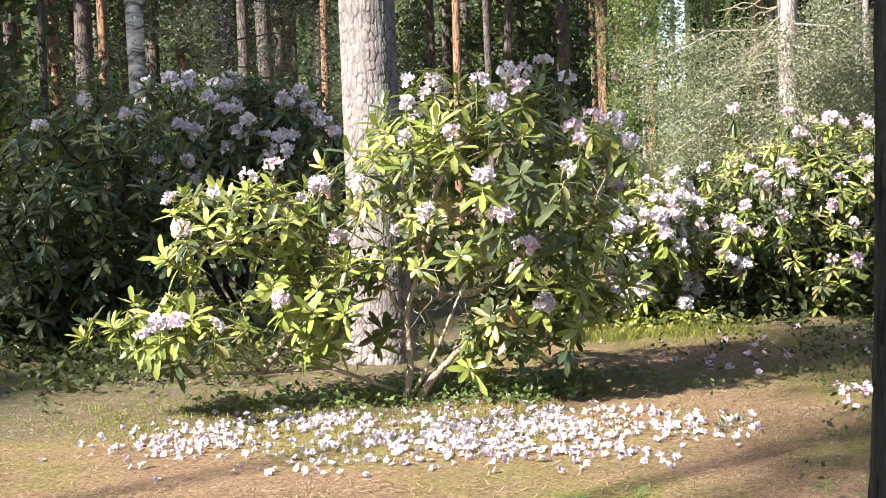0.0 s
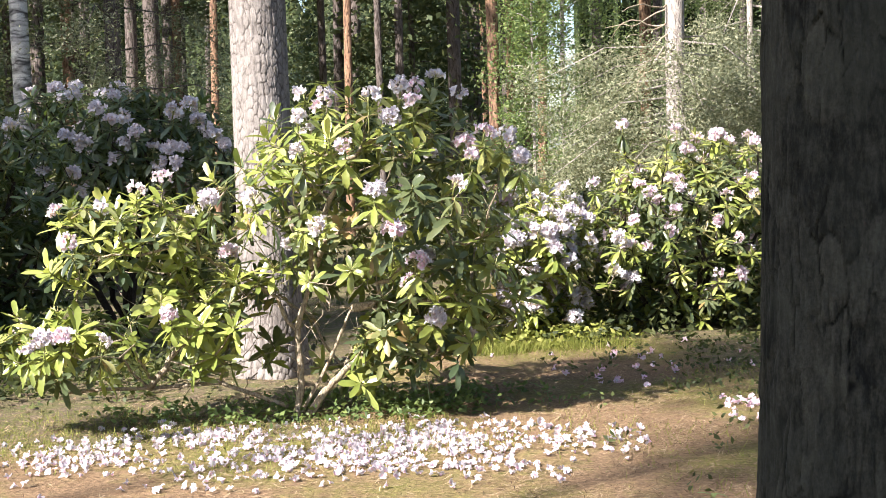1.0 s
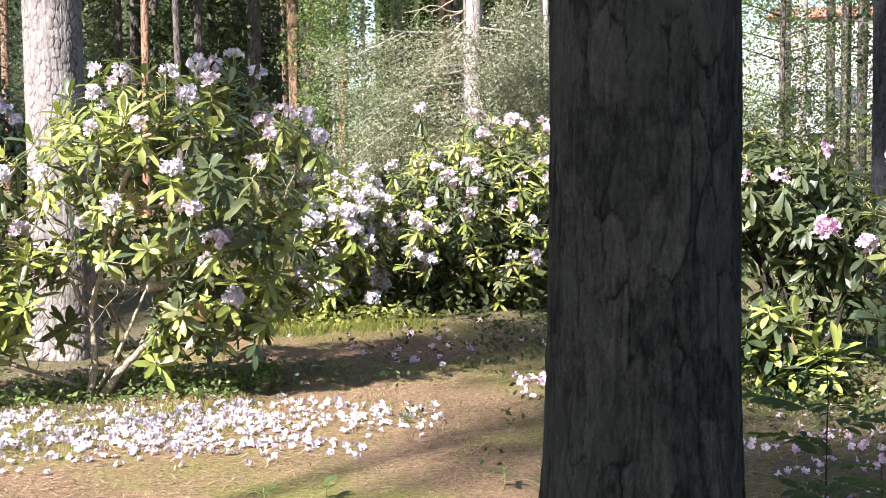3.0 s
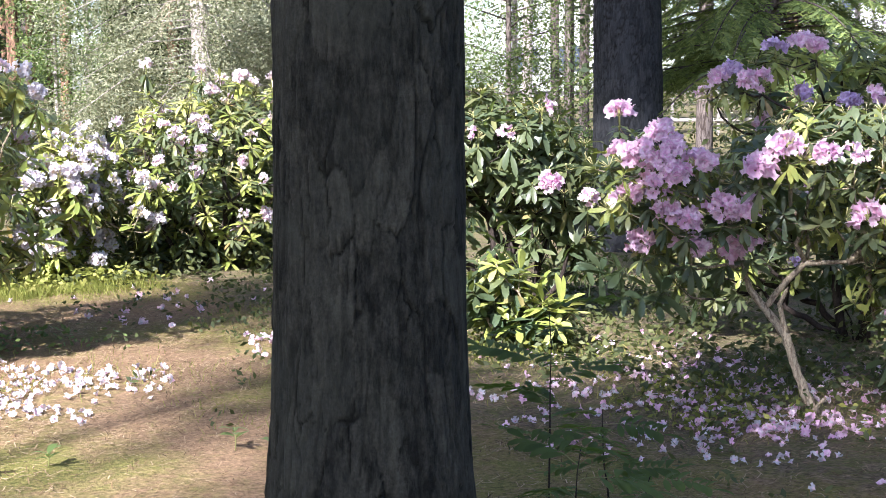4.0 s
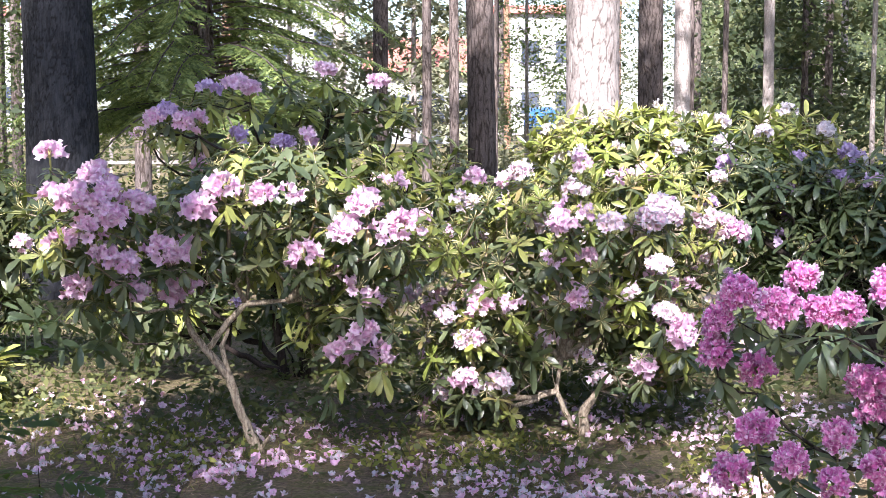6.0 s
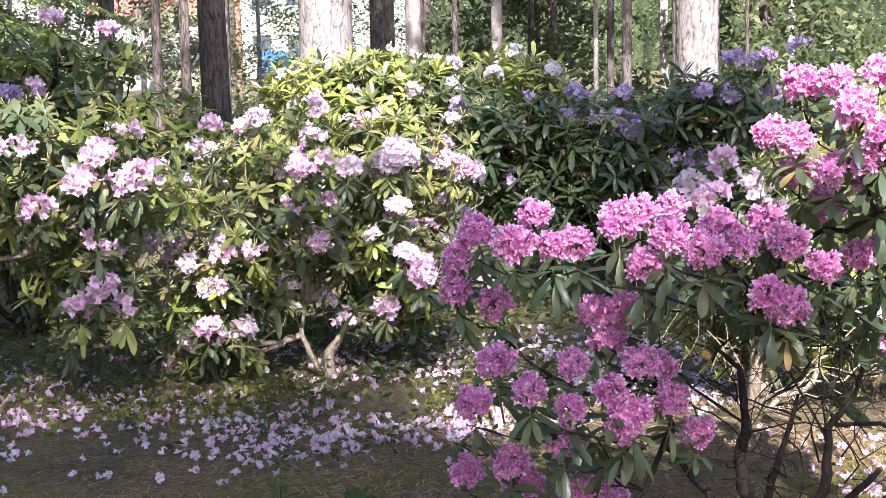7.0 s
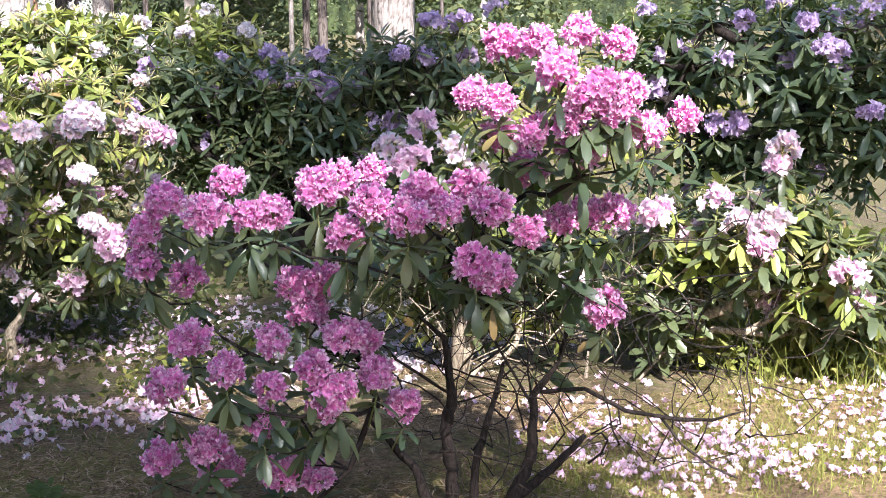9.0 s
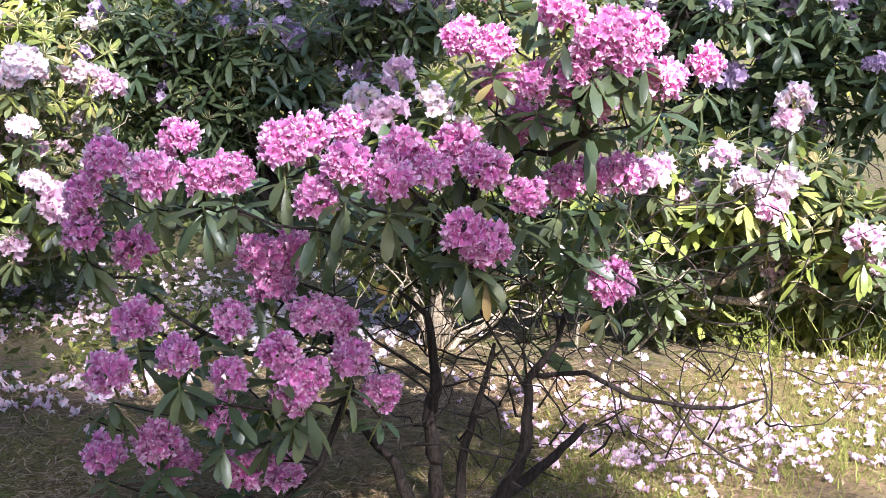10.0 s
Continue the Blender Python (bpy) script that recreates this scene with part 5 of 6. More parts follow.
for x, y, dia in SHADED_TRUNKS:
    pine(x, y, dia, 15, BARK_SHADED, int(x * 31 + y * 7) % 997, "slender pine trunk with shade-darkened bark in the forest", 11, 1.2, (random.uniform(-0.015, 0.015), 0), 16, 12, sides=14, rows=12, size=0.34)
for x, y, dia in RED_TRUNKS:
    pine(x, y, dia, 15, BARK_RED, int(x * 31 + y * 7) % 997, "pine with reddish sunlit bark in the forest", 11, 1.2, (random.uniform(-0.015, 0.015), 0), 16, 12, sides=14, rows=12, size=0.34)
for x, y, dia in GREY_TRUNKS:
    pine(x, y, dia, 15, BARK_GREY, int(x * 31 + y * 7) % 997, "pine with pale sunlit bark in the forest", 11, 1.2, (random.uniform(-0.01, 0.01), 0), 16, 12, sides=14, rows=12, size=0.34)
for x, y, dia in BIRCH_TRUNKS:
    ob = pine(x, y, dia, 14, BARK_BIRCH, 77, "white birch trunk with black marks", 8, 1.6, (-0.01, 0), 16, 12, sides=16, rows=16, size=0.3, leaf=BROAD)
    ob.name = "birch_tree"

# far pines, by bearing and distance, and the ones that stand behind the camera
spots = random.Random(5)
for i in range(34):
    a, d = radians(spots.uniform(-30, 9)), spots.uniform(25, 46)
    pine(d * math.sin(a), d * math.cos(a), spots.uniform(0.2, 0.34), 14, spots.choice((BARK_SHADED, BARK_SHADED, BARK_RED)), 200 + i, "dark pine deep in the forest", 5.5, 2.4, (spots.uniform(-0.02, 0.02), 0), 18, 16, sides=9, rows=8, size=0.4)
for i in range(46):
    a, d = radians(spots.uniform(-28, 108)), spots.uniform(30, 62)
    pine(d * math.sin(a), d * math.cos(a), spots.uniform(0.2, 0.34), 15, spots.choice((BARK_SHADED, BARK_RED, BARK_SHADED, BARK_GREY)), 300 + i, "far pine in the forest", 7, 1.8, (spots.uniform(-0.02, 0.02), 0), 14, 11, sides=9, rows=8, size=0.4)
for i in range(24):
    a, d = radians(spots.uniform(112, 330)), spots.uniform(21, 36)
    pine(d * math.sin(a), d * math.cos(a), spots.uniform(0.25, 0.4), 15, BARK_SHADED, 400 + i, "pine in the forest behind the path", 5, 2.4, (0, 0), 18, 18, sides=9, rows=8, size=0.4)
# unseen pines added behind the path: their crowns are set to shade the near trunk, the shrubs by it and the hollow
pine(-17.73, -11.97, 0.20, 22.3, BARK_SHADED, 501, "unseen tall pine with a high crown, added behind the path for shade", 19.4, 1.5, per=70, tiers=22, size=0.2, top=0.3)
pine(-16.40, -12.23, 0.20, 21.8, BARK_SHADED, 502, "unseen tall pine with a high crown, added behind the path for shade", 20.2, 1.0, per=48, tiers=14, size=0.2, top=0.3)
pine(-10.59, -10.84, 0.20, 22.5, BARK_SHADED, 507, "unseen tall pine with a high crown, added behind the path for shade", 19.5, 1.50, per=50, tiers=16, size=0.2, top=0.3)
pine(-10.24, -12.94, 0.20, 22.5, BARK_SHADED, 508, "unseen tall pine with a high crown, added behind the path for shade", 19.5, 1.50, per=60, tiers=16, size=0.2, top=0.3)
pine(-13.72, -10.53, 0.20, 22.2, BARK_SHADED, 509, "unseen tall pine with a high crown, added behind the path for shade", 19.8, 1.50, per=5, tiers=3, size=0.2, top=0.3)
pine(-21.16, -4.57, 0.20, 24.2, BARK_SHADED, 503, "unseen tall pine with a high crown, added behind the path for shade", 17.8, 2.50, per=70, tiers=23, size=0.2, top=0.3)
pine(-3.38, -3.70, 0.09, 8.10, BARK_SHADED, 512, "unseen young pine with a small flat crown, added by the path for shade", 7.5, 0.46, per=14, tiers=5, size=0.16, top=0.5, puff=0.4)
pine(-16.43, -10.17, 0.20, 21.6, BARK_SHADED, 514, "unseen tall pine with a high crown, added behind the path for shade", 20.5, 0.7, per=40, tiers=9, size=0.2, top=0.3)
pine(-20.20, 0.90, 0.20, 23.5, BARK_SHADED, 519, "unseen tall pine with a high crown, added behind the path for shade", 18.5, 2.4, per=60, tiers=20, size=0.2, top=0.3)
pine(-17.13, -8.87, 0.20, 21.6, BARK_SHADED, 520, "unseen tall pine with a high crown, added behind the path for shade", 20.6, 0.85, per=24, tiers=7, size=0.2, top=0.3)
pine(-3.24, -4.27, 0.09, 8.10, BARK_SHADED, 518, "unseen young pine with a small flat crown, added by the path for shade", 7.5, 0.28, per=16, tiers=4, size=0.16, top=0.5, puff=0.4)
pine(-16.43, -6.07, 0.20, 21.6, BARK_SHADED, 515, "unseen tall pine with a high crown, added behind the path for shade", 20.5, 0.9, per=40, tiers=8, size=0.2, top=0.3)
pine(-10.79, -3.49, 0.11, 22.5, BARK_SHADED, 506, "unseen tall thin pine with a high crown, added behind the path for shade", 18.0, 0.6, per=60, tiers=16, size=0.2, top=0.5)
pine(-2.65, -1.57, 0.12, 8.8, BARK_SHADED, 511, "unseen young pine with a thin flat crown, added by the path for shade", 7.2, 1.6, per=12, tiers=4, size=0.2, top=0.5)
pine(-13.43, -7.97, 0.20, 21.6, BARK_SHADED, 516, "unseen tall pine with a high crown, added behind the path for shade", 20.4, 1.25, per=40, tiers=10, size=0.2, top=0.3)
pine(-13.43, -11.92, 0.12, 21.6, BARK_SHADED, 521, "unseen tall pine with a high crown, added behind the path for shade", 20.7, 0.4, per=30, tiers=4, size=0.2, top=0.3, puff=0.6)
pine(-15.53, -10.87, 0.20, 21.6, BARK_SHADED, 517, "unseen tall pine with a high crown, added behind the path for shade", 20.6, 0.75, per=26, tiers=8, size=0.2, top=0.3)
pine(-7.20, -3.30, 0.20, 22.5, BARK_SHADED, 513, "unseen tall pine with a high crown, added behind the path for shade", 19.5, 1.5, per=60, tiers=16, size=0.2, top=0.3)

# ---- trees with boughs at eye height ----
spray_tree(7.65, 10.65, 7.0, 2.1, 601, "conifer with drooping feathery yellow-green boughs", THUJA, BARK_SHADED, 185, 1.4)
bough_tree("conifer", 9.0, 13.7, 9.0, 1.7, 613, "dark conifer behind the feathery one", CONIFER, BARK_SHADED, 0.2, 1.5, 90, 50, 0.5, 0.10, 0.18)
twisted = bough_tree("conifer", 3.16, 13.02, 13.0, 1.35, 602, "pale-trunked conifer with fine grey-green low boughs and twisted bare branches", LARCH, BARK_GREY, 0.18, 0.75, 680, 46, 0.5, 0.030, 0.13, 0.35, aspect=3.0, high=2.35, bare=0.8)
_r = random.Random(31)
for _i in range(9):
    _p, _d, _path = Vector((0, 0, 2.05 + 0.08 * _i)), Vector((-1, -0.5 + 0.2 * (_i % 4), 0.7 - 0.15 * _i)).normalized(), []
    for _k in range(9):
        _path.append((_p.copy(), 0.010 - 0.0009 * _k))
        _d = (_d + Vector((_r.gauss(-0.05, 0.3), _r.gauss(0, 0.3), _r.gauss(-0.16, 0.35)))).normalized()
        _p = _p + _d * 0.085
    part("twisted_branch", mesh_of("twisted_branch", *tubes([_path], 6), [STEM_LIGHT]), twisted)
bough_tree("conifer", 4.35, 14.6, 5.0, 1.7, 614, "grey-green young conifer with drooping fine boughs", LARCH, BARK_GREY, 0.1, 0.9, 340, 40, 0.6, 0.030, 0.13, 0.45, aspect=3.0)
bough_tree("conifer", -2.2, 15.2, 8.5, 2.4, 603, "grey-green conifer with layered boughs", LARCH, BARK_SHADED, 0.16, 1.2, 320, 46, 0.3, 0.036, 0.14, 0.25, aspect=3.0)
bough_tree("conifer", -5.0, 14.0, 9.0, 2.4, 604, "dark conifer in the shade", CONIFER, BARK_SHADED, 0.18, 0.3, 80, 46, 0.5, 0.13, 0.18)
bough_tree("conifer", 2.0, 33.0, 9.0, 3.4, 605, "dark conifer between the pines", CONIFER, BARK_SHADED, 0.18, 0.4, 70, 44, 0.5, 0.15, 0.2)
bough_tree("sapling", 3.0, 18.2, 7.0, 1.3, 606, "bright green broad-leaved sapling", BROAD, BARK_GREY, 0.08, 0.6, 420, 46, 0.3, 0.032, 0.17, 0.0)
bough_tree("sapling", 2.25, 15.7, 3.2, 0.7, 607, "small green sapling in the gap between the shrubs", BROAD, BARK_GREY, 0.05, 0.2, 200, 26, 0.3, 0.038, 0.12, 0.0)
bough_tree("sapling", 8.6, 17.9, 7.0, 2.4, 608, "sunlit broad-leaved tree with fine bright leaves", BROAD, BARK_SHADED, 0.1, 0.5, 240, 46, 0.3, 0.045, 0.2, 0.05)
bough_tree("sapling", 6.0, 19.5, 7.0, 2.2, 609, "broad-leaved tree in light shade", BROAD, BARK_SHADED, 0.1, 0.5, 240, 40, 0.3, 0.045, 0.2, 0.05)
bough_tree("conifer", 18.2, 19.0, 8.0, 2.2, 610, "thin pine sapling with grey-green boughs", LARCH, BARK_GREY, 0.12, 0.8, 60, 34, 0.3, 0.14, 0.2, 0.1)
bough_tree("sapling", 21.6, 19.3, 8.0, 2.0, 615, "thin broad-leaved tree in front of the white building", BROAD, BARK_GREY, 0.1, 0.8, 60, 36, 0.3, 0.08, 0.2, 0.05)
bough_tree("sapling", 13.9, 17.2, 8.0, 1.6, 616, "thin grey-green tree in front of the house", LARCH, BARK_GREY, 0.1, 1.6, 60, 30, 0.3, 0.08, 0.2, 0.05)
bough_tree("conifer", 24.0, 14.5, 9.0, 2.6, 611, "dark young conifer in the forest", CONIFER, BARK_SHADED, 0.16, 0.4, 60, 40, 0.4, 0.16, 0.22)
bough_tree("conifer", 22.0, 9.0, 9.0, 2.4, 612, "dark young conifer behind the pines", CONIFER, BARK_SHADED, 0.16, 0.8, 60, 36, 0.4, 0.16, 0.22)


def woods(name, label, bearings, dist, top, n, mat, seed, per=42, size=0.26, spread=(0.9, 0.9, 0.55), gaps=()):
    """Far foliage in clumps; the gaps are bearings between which one sees past it."""
    rnd = random.Random(seed)
    centres = []
    while len(centres) < n:
        bearing, d = rnd.uniform(*bearings), rnd.uniform(*dist)
        if any(a < bearing < b and rnd.random() < 0.42 for a, b in gaps):
            continue
        x, y = d * math.sin(radians(bearing)), d * math.cos(radians(bearing))
        centres.append((x, y, ground_height(x, y) + top * rnd.random() ** 0.8))
    ob = new(name, quads_mesh(name, cloud(rnd, centres, spread, per, size, 0.2, 1.8), mat))
    return tagged(ob, label, "woods", kind="stuff")


SEEN_PAST = ((25.9, 29.2), (38.6, 40.6), (42.4, 44.6), (46.8, 49.8))      # towards the white buildings
woods("far_woods", "dense dark conifer woods in the distance", (-32, 8), (26, 60), 10, 950, CONIFER, 71, 84, 0.15, gaps=((-6.9, -5.9),))
woods("far_woods", "broad-leaved trees in the distance", (9.8, 50), (34, 70), 9, 150, BROAD, 72, 110, 0.13, gaps=SEEN_PAST)
woods("far_woods", "pale grey-green woods in front of the houses", (24, 62), (32, 54), 8, 330, LARCH, 77, 150, 0.10, (0.55, 0.55, 0.4), gaps=SEEN_PAST)
woods("far_woods", "dense pine woods in the distance", (50, 112), (34, 70), 9, 620, CONIFER, 73, 84, 0.16)
woods("far_woods", "grey-green woods in the distance", (-8, 100), (36, 70), 9, 260, LARCH, 74, 90, 0.13, gaps=SEEN_PAST + ((-6.9, -5.9), (8.2, 9.8)))
woods("far_woods", "pine woods behind the path", (116, 336), (24, 48), 12, 420, CONIFER, 78, 60, 0.26)
# added out of view on the left, to keep low sky light off the near trunk
woods("far_woods", "unseen young pine woods added beside the path to dim the sky light", (252, 334), (15, 26), 9, 300, CONIFER, 79, 60, 0.22)
woods("undergrowth", "bright green berry bushes on the forest floor", (40, 110), (13, 44), 0.3, 800, MOSS_LEAF, 75, 36, 0.10, (0.5, 0.5, 0.12))
woods("undergrowth", "green plants on the shaded forest floor", (-28, 40), (11, 40), 0.35, 700, FLOOR_LEAF, 76, 36, 0.10, (0.5, 0.5, 0.14))


def treeline(bearings, dist, top, label):
    """A plain far wall of forest behind everything else."""
    verts, faces, n = [], [], 90
    for i in range(n + 1):
        a = radians(bearings[0] + (bearings[1] - bearings[0]) * i / n)
        d = dist + 3 * noise.noise((i * 0.4, 2.0, 0.0))
        for z in (-1.0, 0.45 * top, top * (0.8 + 0.35 * noise.noise((i * 0.9, 0.0, 1.0)) + 0.15 * noise.noise((i * 3.1, 0.0, 1.0)))):
            verts.append((d * math.sin(a), d * math.cos(a), z))
    for i in range(n):
        for k in (0, 1):
            faces.append((i * 3 + k, i * 3 + 3 + k, i * 3 + 4 + k, i * 3 + 1 + k))
    return tagged(new("backdrop", mesh_of("backdrop", verts, faces, [FAR_GREEN])), label, "backdrop", kind="structure")


# bark pattern drawn large: shade between the far crowns is put into the colour
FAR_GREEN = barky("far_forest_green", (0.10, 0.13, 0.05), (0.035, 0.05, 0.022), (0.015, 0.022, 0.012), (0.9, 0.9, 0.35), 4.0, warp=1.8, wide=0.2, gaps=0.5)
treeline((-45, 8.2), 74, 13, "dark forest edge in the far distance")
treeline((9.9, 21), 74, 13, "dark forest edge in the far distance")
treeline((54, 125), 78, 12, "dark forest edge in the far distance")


# ---- what lies on the ground ----
def scatter_points(rnd, areas, n):
    """Points in ellipses (x, y, rx, ry, turn, weight), thicker in the middle."""
    out = []
    while len(out) < n:
        x, y, rx, ry, turn, _ = rnd.choices(areas, [a[5] for a in areas])[0]
        r, a = math.sqrt(rnd.random()) * rnd.uniform(0.65, 1.3), rnd.uniform(0, math.tau)
        u, v = r * rx * math.cos(a), r * ry * math.sin(a)
        c, s = math.cos(radians(turn)), math.sin(radians(turn))
        px, py = x + u * c - v * s, y + u * s + v * c
        if noise.noise((px * 1.6, py * 1.6, 3.0)) + 0.5 * noise.noise((px * 5, py * 5, 1.0)) + rnd.uniform(-0.55, 0.75) > 0:
            out.append((px, py))
    return out


def fallen(label, areas, n, mat, throat, seed, size=0.027):
    rnd = random.Random(seed)
    verts, faces, index = [], [], []
    for x, y in scatter_points(rnd, areas, n):
        tilt = Euler((rnd.gauss(0, 0.6), rnd.gauss(0, 0.6), rnd.uniform(0, 6.3))).to_matrix()
        if rnd.random() < 0.35:
            tilt = tilt @ Euler((math.pi, 0, 0)).to_matrix()
        floret(rnd, verts, faces, index, Vector((x, y, ground_height(x, y) + rnd.uniform(0.010, 0.02))), tilt, size * rnd.uniform(0.75, 1.2), rnd.uniform(-0.1, 0.5), 0.9, 2)
    ob = new("fallen_blossoms", mesh_of("fallen_blossoms", verts, faces, [mat, throat, mat], index))
    return tagged(ob, label, "fallen blossoms", kind="stuff")


fallen("fallen white blossoms strewn thickly on the moss", [(-0.2, 6.6, 1.35, 0.8, 0, 5), (0.5, 6.5, 0.85, 0.65, 0, 4), (-0.9, 6.7, 0.65, 0.5, 0, 2)], 1080, FADED, PALE, 81, 0.0185)
fallen("pale fallen blossoms at the edge of the path", [(2.25, 7.2, 0.35, 0.45, 0, 2), (2.0, 9.0, 1.0, 1.2, 0, 1)], 90, PALE, WHITE, 82, 0.024)
fallen("pink fallen blossoms under the shrubs", [(3.5, 5.0, 1.0, 1.0, 0, 4), (3.35, 4.7, 0.5, 0.35, -40, 3), (4.1, 4.0, 0.9, 0.8, 0, 4), (3.7, 6.1, 0.7, 0.6, 0, 2), (4.3, 3.3, 0.55, 0.4, -40, 3)], 300, PINK, PALE, 83, 0.019)
fallen("faded pale blossoms fallen under the shrubs", [(3.5, 5.2, 1.0, 1.1, 0, 3), (4.4, 3.6, 0.9, 0.8, 0, 3), (4.4, 3.1, 0.5, 0.3, -40, 2), (5.4, 3.9, 0.8, 0.7, -40, 4)], 900, PALE, WHITE, 84, 0.018)
fallen("faded blossoms lying in the shade behind the magenta shrub", [(5.7, 3.2, 0.7, 0.7, 0, 3), (6.0, 2.6, 0.7, 0.6, 0, 3), (5.2, 2.6, 0.5, 0.5, 0, 2)], 520, FADED, PALE, 87, 0.018)
fallen("faded blossoms scattered over the shaded needles", [(3.4, 4.4, 0.9, 0.7, -40, 3), (3.9, 3.4, 0.6, 0.4, -40, 3), (2.9, 5.4, 0.5, 0.5, 0, 1)], 240, FADED, PALE, 86, 0.017)
fallen("pale pink blossoms fallen in the grass", [(4.5, 1.15, 0.42, 0.42, 0, 4), (5.05, 0.70, 0.65, 0.42, 0, 4), (4.9, 1.5, 0.45, 0.5, 0, 1), (5.5, 0.5, 0.6, 0.5, 0, 2)], 950, PALE, PINK, 85, 0.0135)


def blades(name, label, areas, n, mat, seed, tall, width, lean=0.5):
    """Single grass blades, upright and bent."""
    rnd = random.Random(seed)
    pts = np.array([(x, y, ground_height(x, y) - 0.005) for x, y in scatter_points(rnd, areas, n)])
    g = np.random.default_rng(seed)
    a = g.uniform(0, math.tau, n)
    side = np.stack([np.cos(a), np.sin(a), np.zeros(n)], 1) * width
    tip = np.stack([g.normal(0, lean, n), g.normal(0, lean, n), np.ones(n)], 1)
    tip = tip / np.linalg.norm(tip, axis=1)[:, None] * (tall * g.uniform(0.4, 1.2, (n, 1)))
    quads = np.stack([pts - side, pts + side, pts + tip + side * 0.2, pts + tip - side * 0.2], 1)
    return tagged(new(name, quads_mesh(name, quads, mat)), label, "grass", kind="stuff")


blades("grass", "short yellow-green grass and moss round the pale shrub", [(-0.1, 6.9, 1.5, 0.7, 0, 4), (-1.3, 7.3, 0.7, 0.6, 0, 2), (1.4, 9.8, 0.8, 0.7, 0, 2)], 8000, MOSS_LEAF, 91, 0.05, 0.0022, 0.9)
blades("grass", "sunlit yellow-green grass strewn with blossoms", [(4.45, 1.05, 0.65, 0.5, 0, 4), (5.1, 0.7, 0.7, 0.6, 0, 4), (4.2, 1.5, 0.35, 0.3, 0, 1)], 20000, MOSS_LEAF, 92, 0.036, 0.002, 0.9)
blades("grass", "taller green grass at the foot of the shrubs", [(5.9, 0.9, 0.35, 0.7, 0, 4), (5.8, 0.3, 0.4, 0.5, 0, 2)], 2600, MOSS_LEAF, 93, 0.2, 0.003, 0.4)
blades("grass", "sunlit grass at the foot of the white-flowered shrub", [(1.5, 9.7, 0.5, 0.2, 0, 3), (1.05, 9.6, 0.3, 0.2, 0, 2)], 2200, MOSS_LEAF, 103, 0.08, 0.003, 0.6)
blades("grass", "thin grass and moss under the pink shrubs", [(3.4, 5.2, 0.8, 0.8, 0, 3), (3.2, 6.4, 0.7, 0.6, 0, 3), (4.5, 3.6, 0.8, 0.7, 0, 3), (1.7, 6.0, 0.6, 0.8, 0, 1), (2.4, 8.0, 0.5, 0.8, 0, 2)], 6000, MOSS_LEAF, 94, 0.05, 0.0022, 0.9)
def ground_plants(label, areas, n, mat, seed, tall=0.10, size=0.05, per=9):
    rnd = random.Random(seed)
    pts = [(x, y, ground_height(x, y) + rnd.uniform(0.02, tall)) for x, y in scatter_points(rnd, areas, n)]
    ob = new("ground_plants", quads_mesh("ground_plants", cloud(rnd, pts, (0.045, 0.045, 0.025), per, size, 0.0, 2.0), mat))
    return tagged(ob, label, "ground plants", kind="stuff")


ground_plants("low green plants round the foot of the pale shrub", [(-0.1, 7.6, 1.1, 0.35, 0, 3), (0.6, 7.7, 0.6, 0.35, 0, 2)], 260, BROAD, 96, 0.06, 0.04)
ground_plants("green berry plants on the shaded floor under the shrubs", [(3.2, 6.8, 0.9, 0.9, 0, 4), (4.2, 5.6, 1.2, 0.9, 0, 4), (4.9, 3.6, 0.9, 0.5, 0, 3)], 350, FLOOR_LEAF, 97, 0.10, 0.045)
ground_plants("low dark plants between the far shrubs", [(6.9, 2.6, 0.6, 0.9, 0, 2), (6.6, 1.0, 0.9, 0.8, 0, 3), (5.8, 5.0, 1.0, 1.2, 0, 3), (-2.2, 9.0, 1.8, 0.9, 0, 5), (2.6, 10.6, 1.4, 0.8, 0, 3)], 1150, FLOOR_LEAF, 98, 0.16, 0.06)
ground_plants("moss and small plants covering the forest floor", [(5.2, 6.2, 3.2, 3.2, 0, 5), (7.6, 2.6, 2.0, 2.4, 0, 4), (4.2, 8.6, 2.5, 1.6, 0, 3), (-3.0, 9.6, 2.4, 2.0, 0, 2)], 2400, FLOOR_LEAF, 100, 0.07, 0.04, 10)
ground_plants("fresh green plants in the sun beside the path", [(1.3, 10.2, 0.8, 0.6, 0, 4), (6.0, 0.8, 0.4, 0.9, 0, 3)], 420, MOSS_LEAF, 99, 0.10, 0.05)
LITTER = leafy("dry_pine_needles", [(0.0, (0.06, 0.038, 0.024)), (0.5, (0.22, 0.14, 0.075)), (1.0, (0.46, 0.35, 0.22))], 0.9, 0.0, per="island", spec=0.1)


def needles(label, areas, n, seed):
    rnd = random.Random(seed)
    pts = np.array([(x, y, ground_height(x, y) + 0.004 + rnd.random() * 0.008) for x, y in scatter_points(rnd, areas, n)])
    g = np.random.default_rng(seed)
    a = g.uniform(0, math.tau, n)
    d = np.stack([np.cos(a), np.sin(a), g.normal(0, 0.12, n)], 1) * g.uniform(0.010, 0.028, (n, 1))
    w = np.stack([-np.sin(a), np.cos(a), np.zeros(n)], 1) * g.uniform(0.0006, 0.0018, (n, 1))
    quads = np.stack([pts - d - w, pts + d - w, pts + d + w, pts - d + w], 1)
    return tagged(new("needle_litter", quads_mesh("needle_litter", quads, LITTER)), label, "needle litter", kind="stuff")


needles("dry brown pine needles and twigs covering the ground", [(0.0, 6.8, 2.6, 2.2, 0, 6), (1.4, 8.5, 2.2, 2.2, 0, 4), (3.6, 4.4, 2.0, 2.4, -40, 5), (4.2, 2.2, 1.6, 1.4, 0, 6)], 90000, 95)


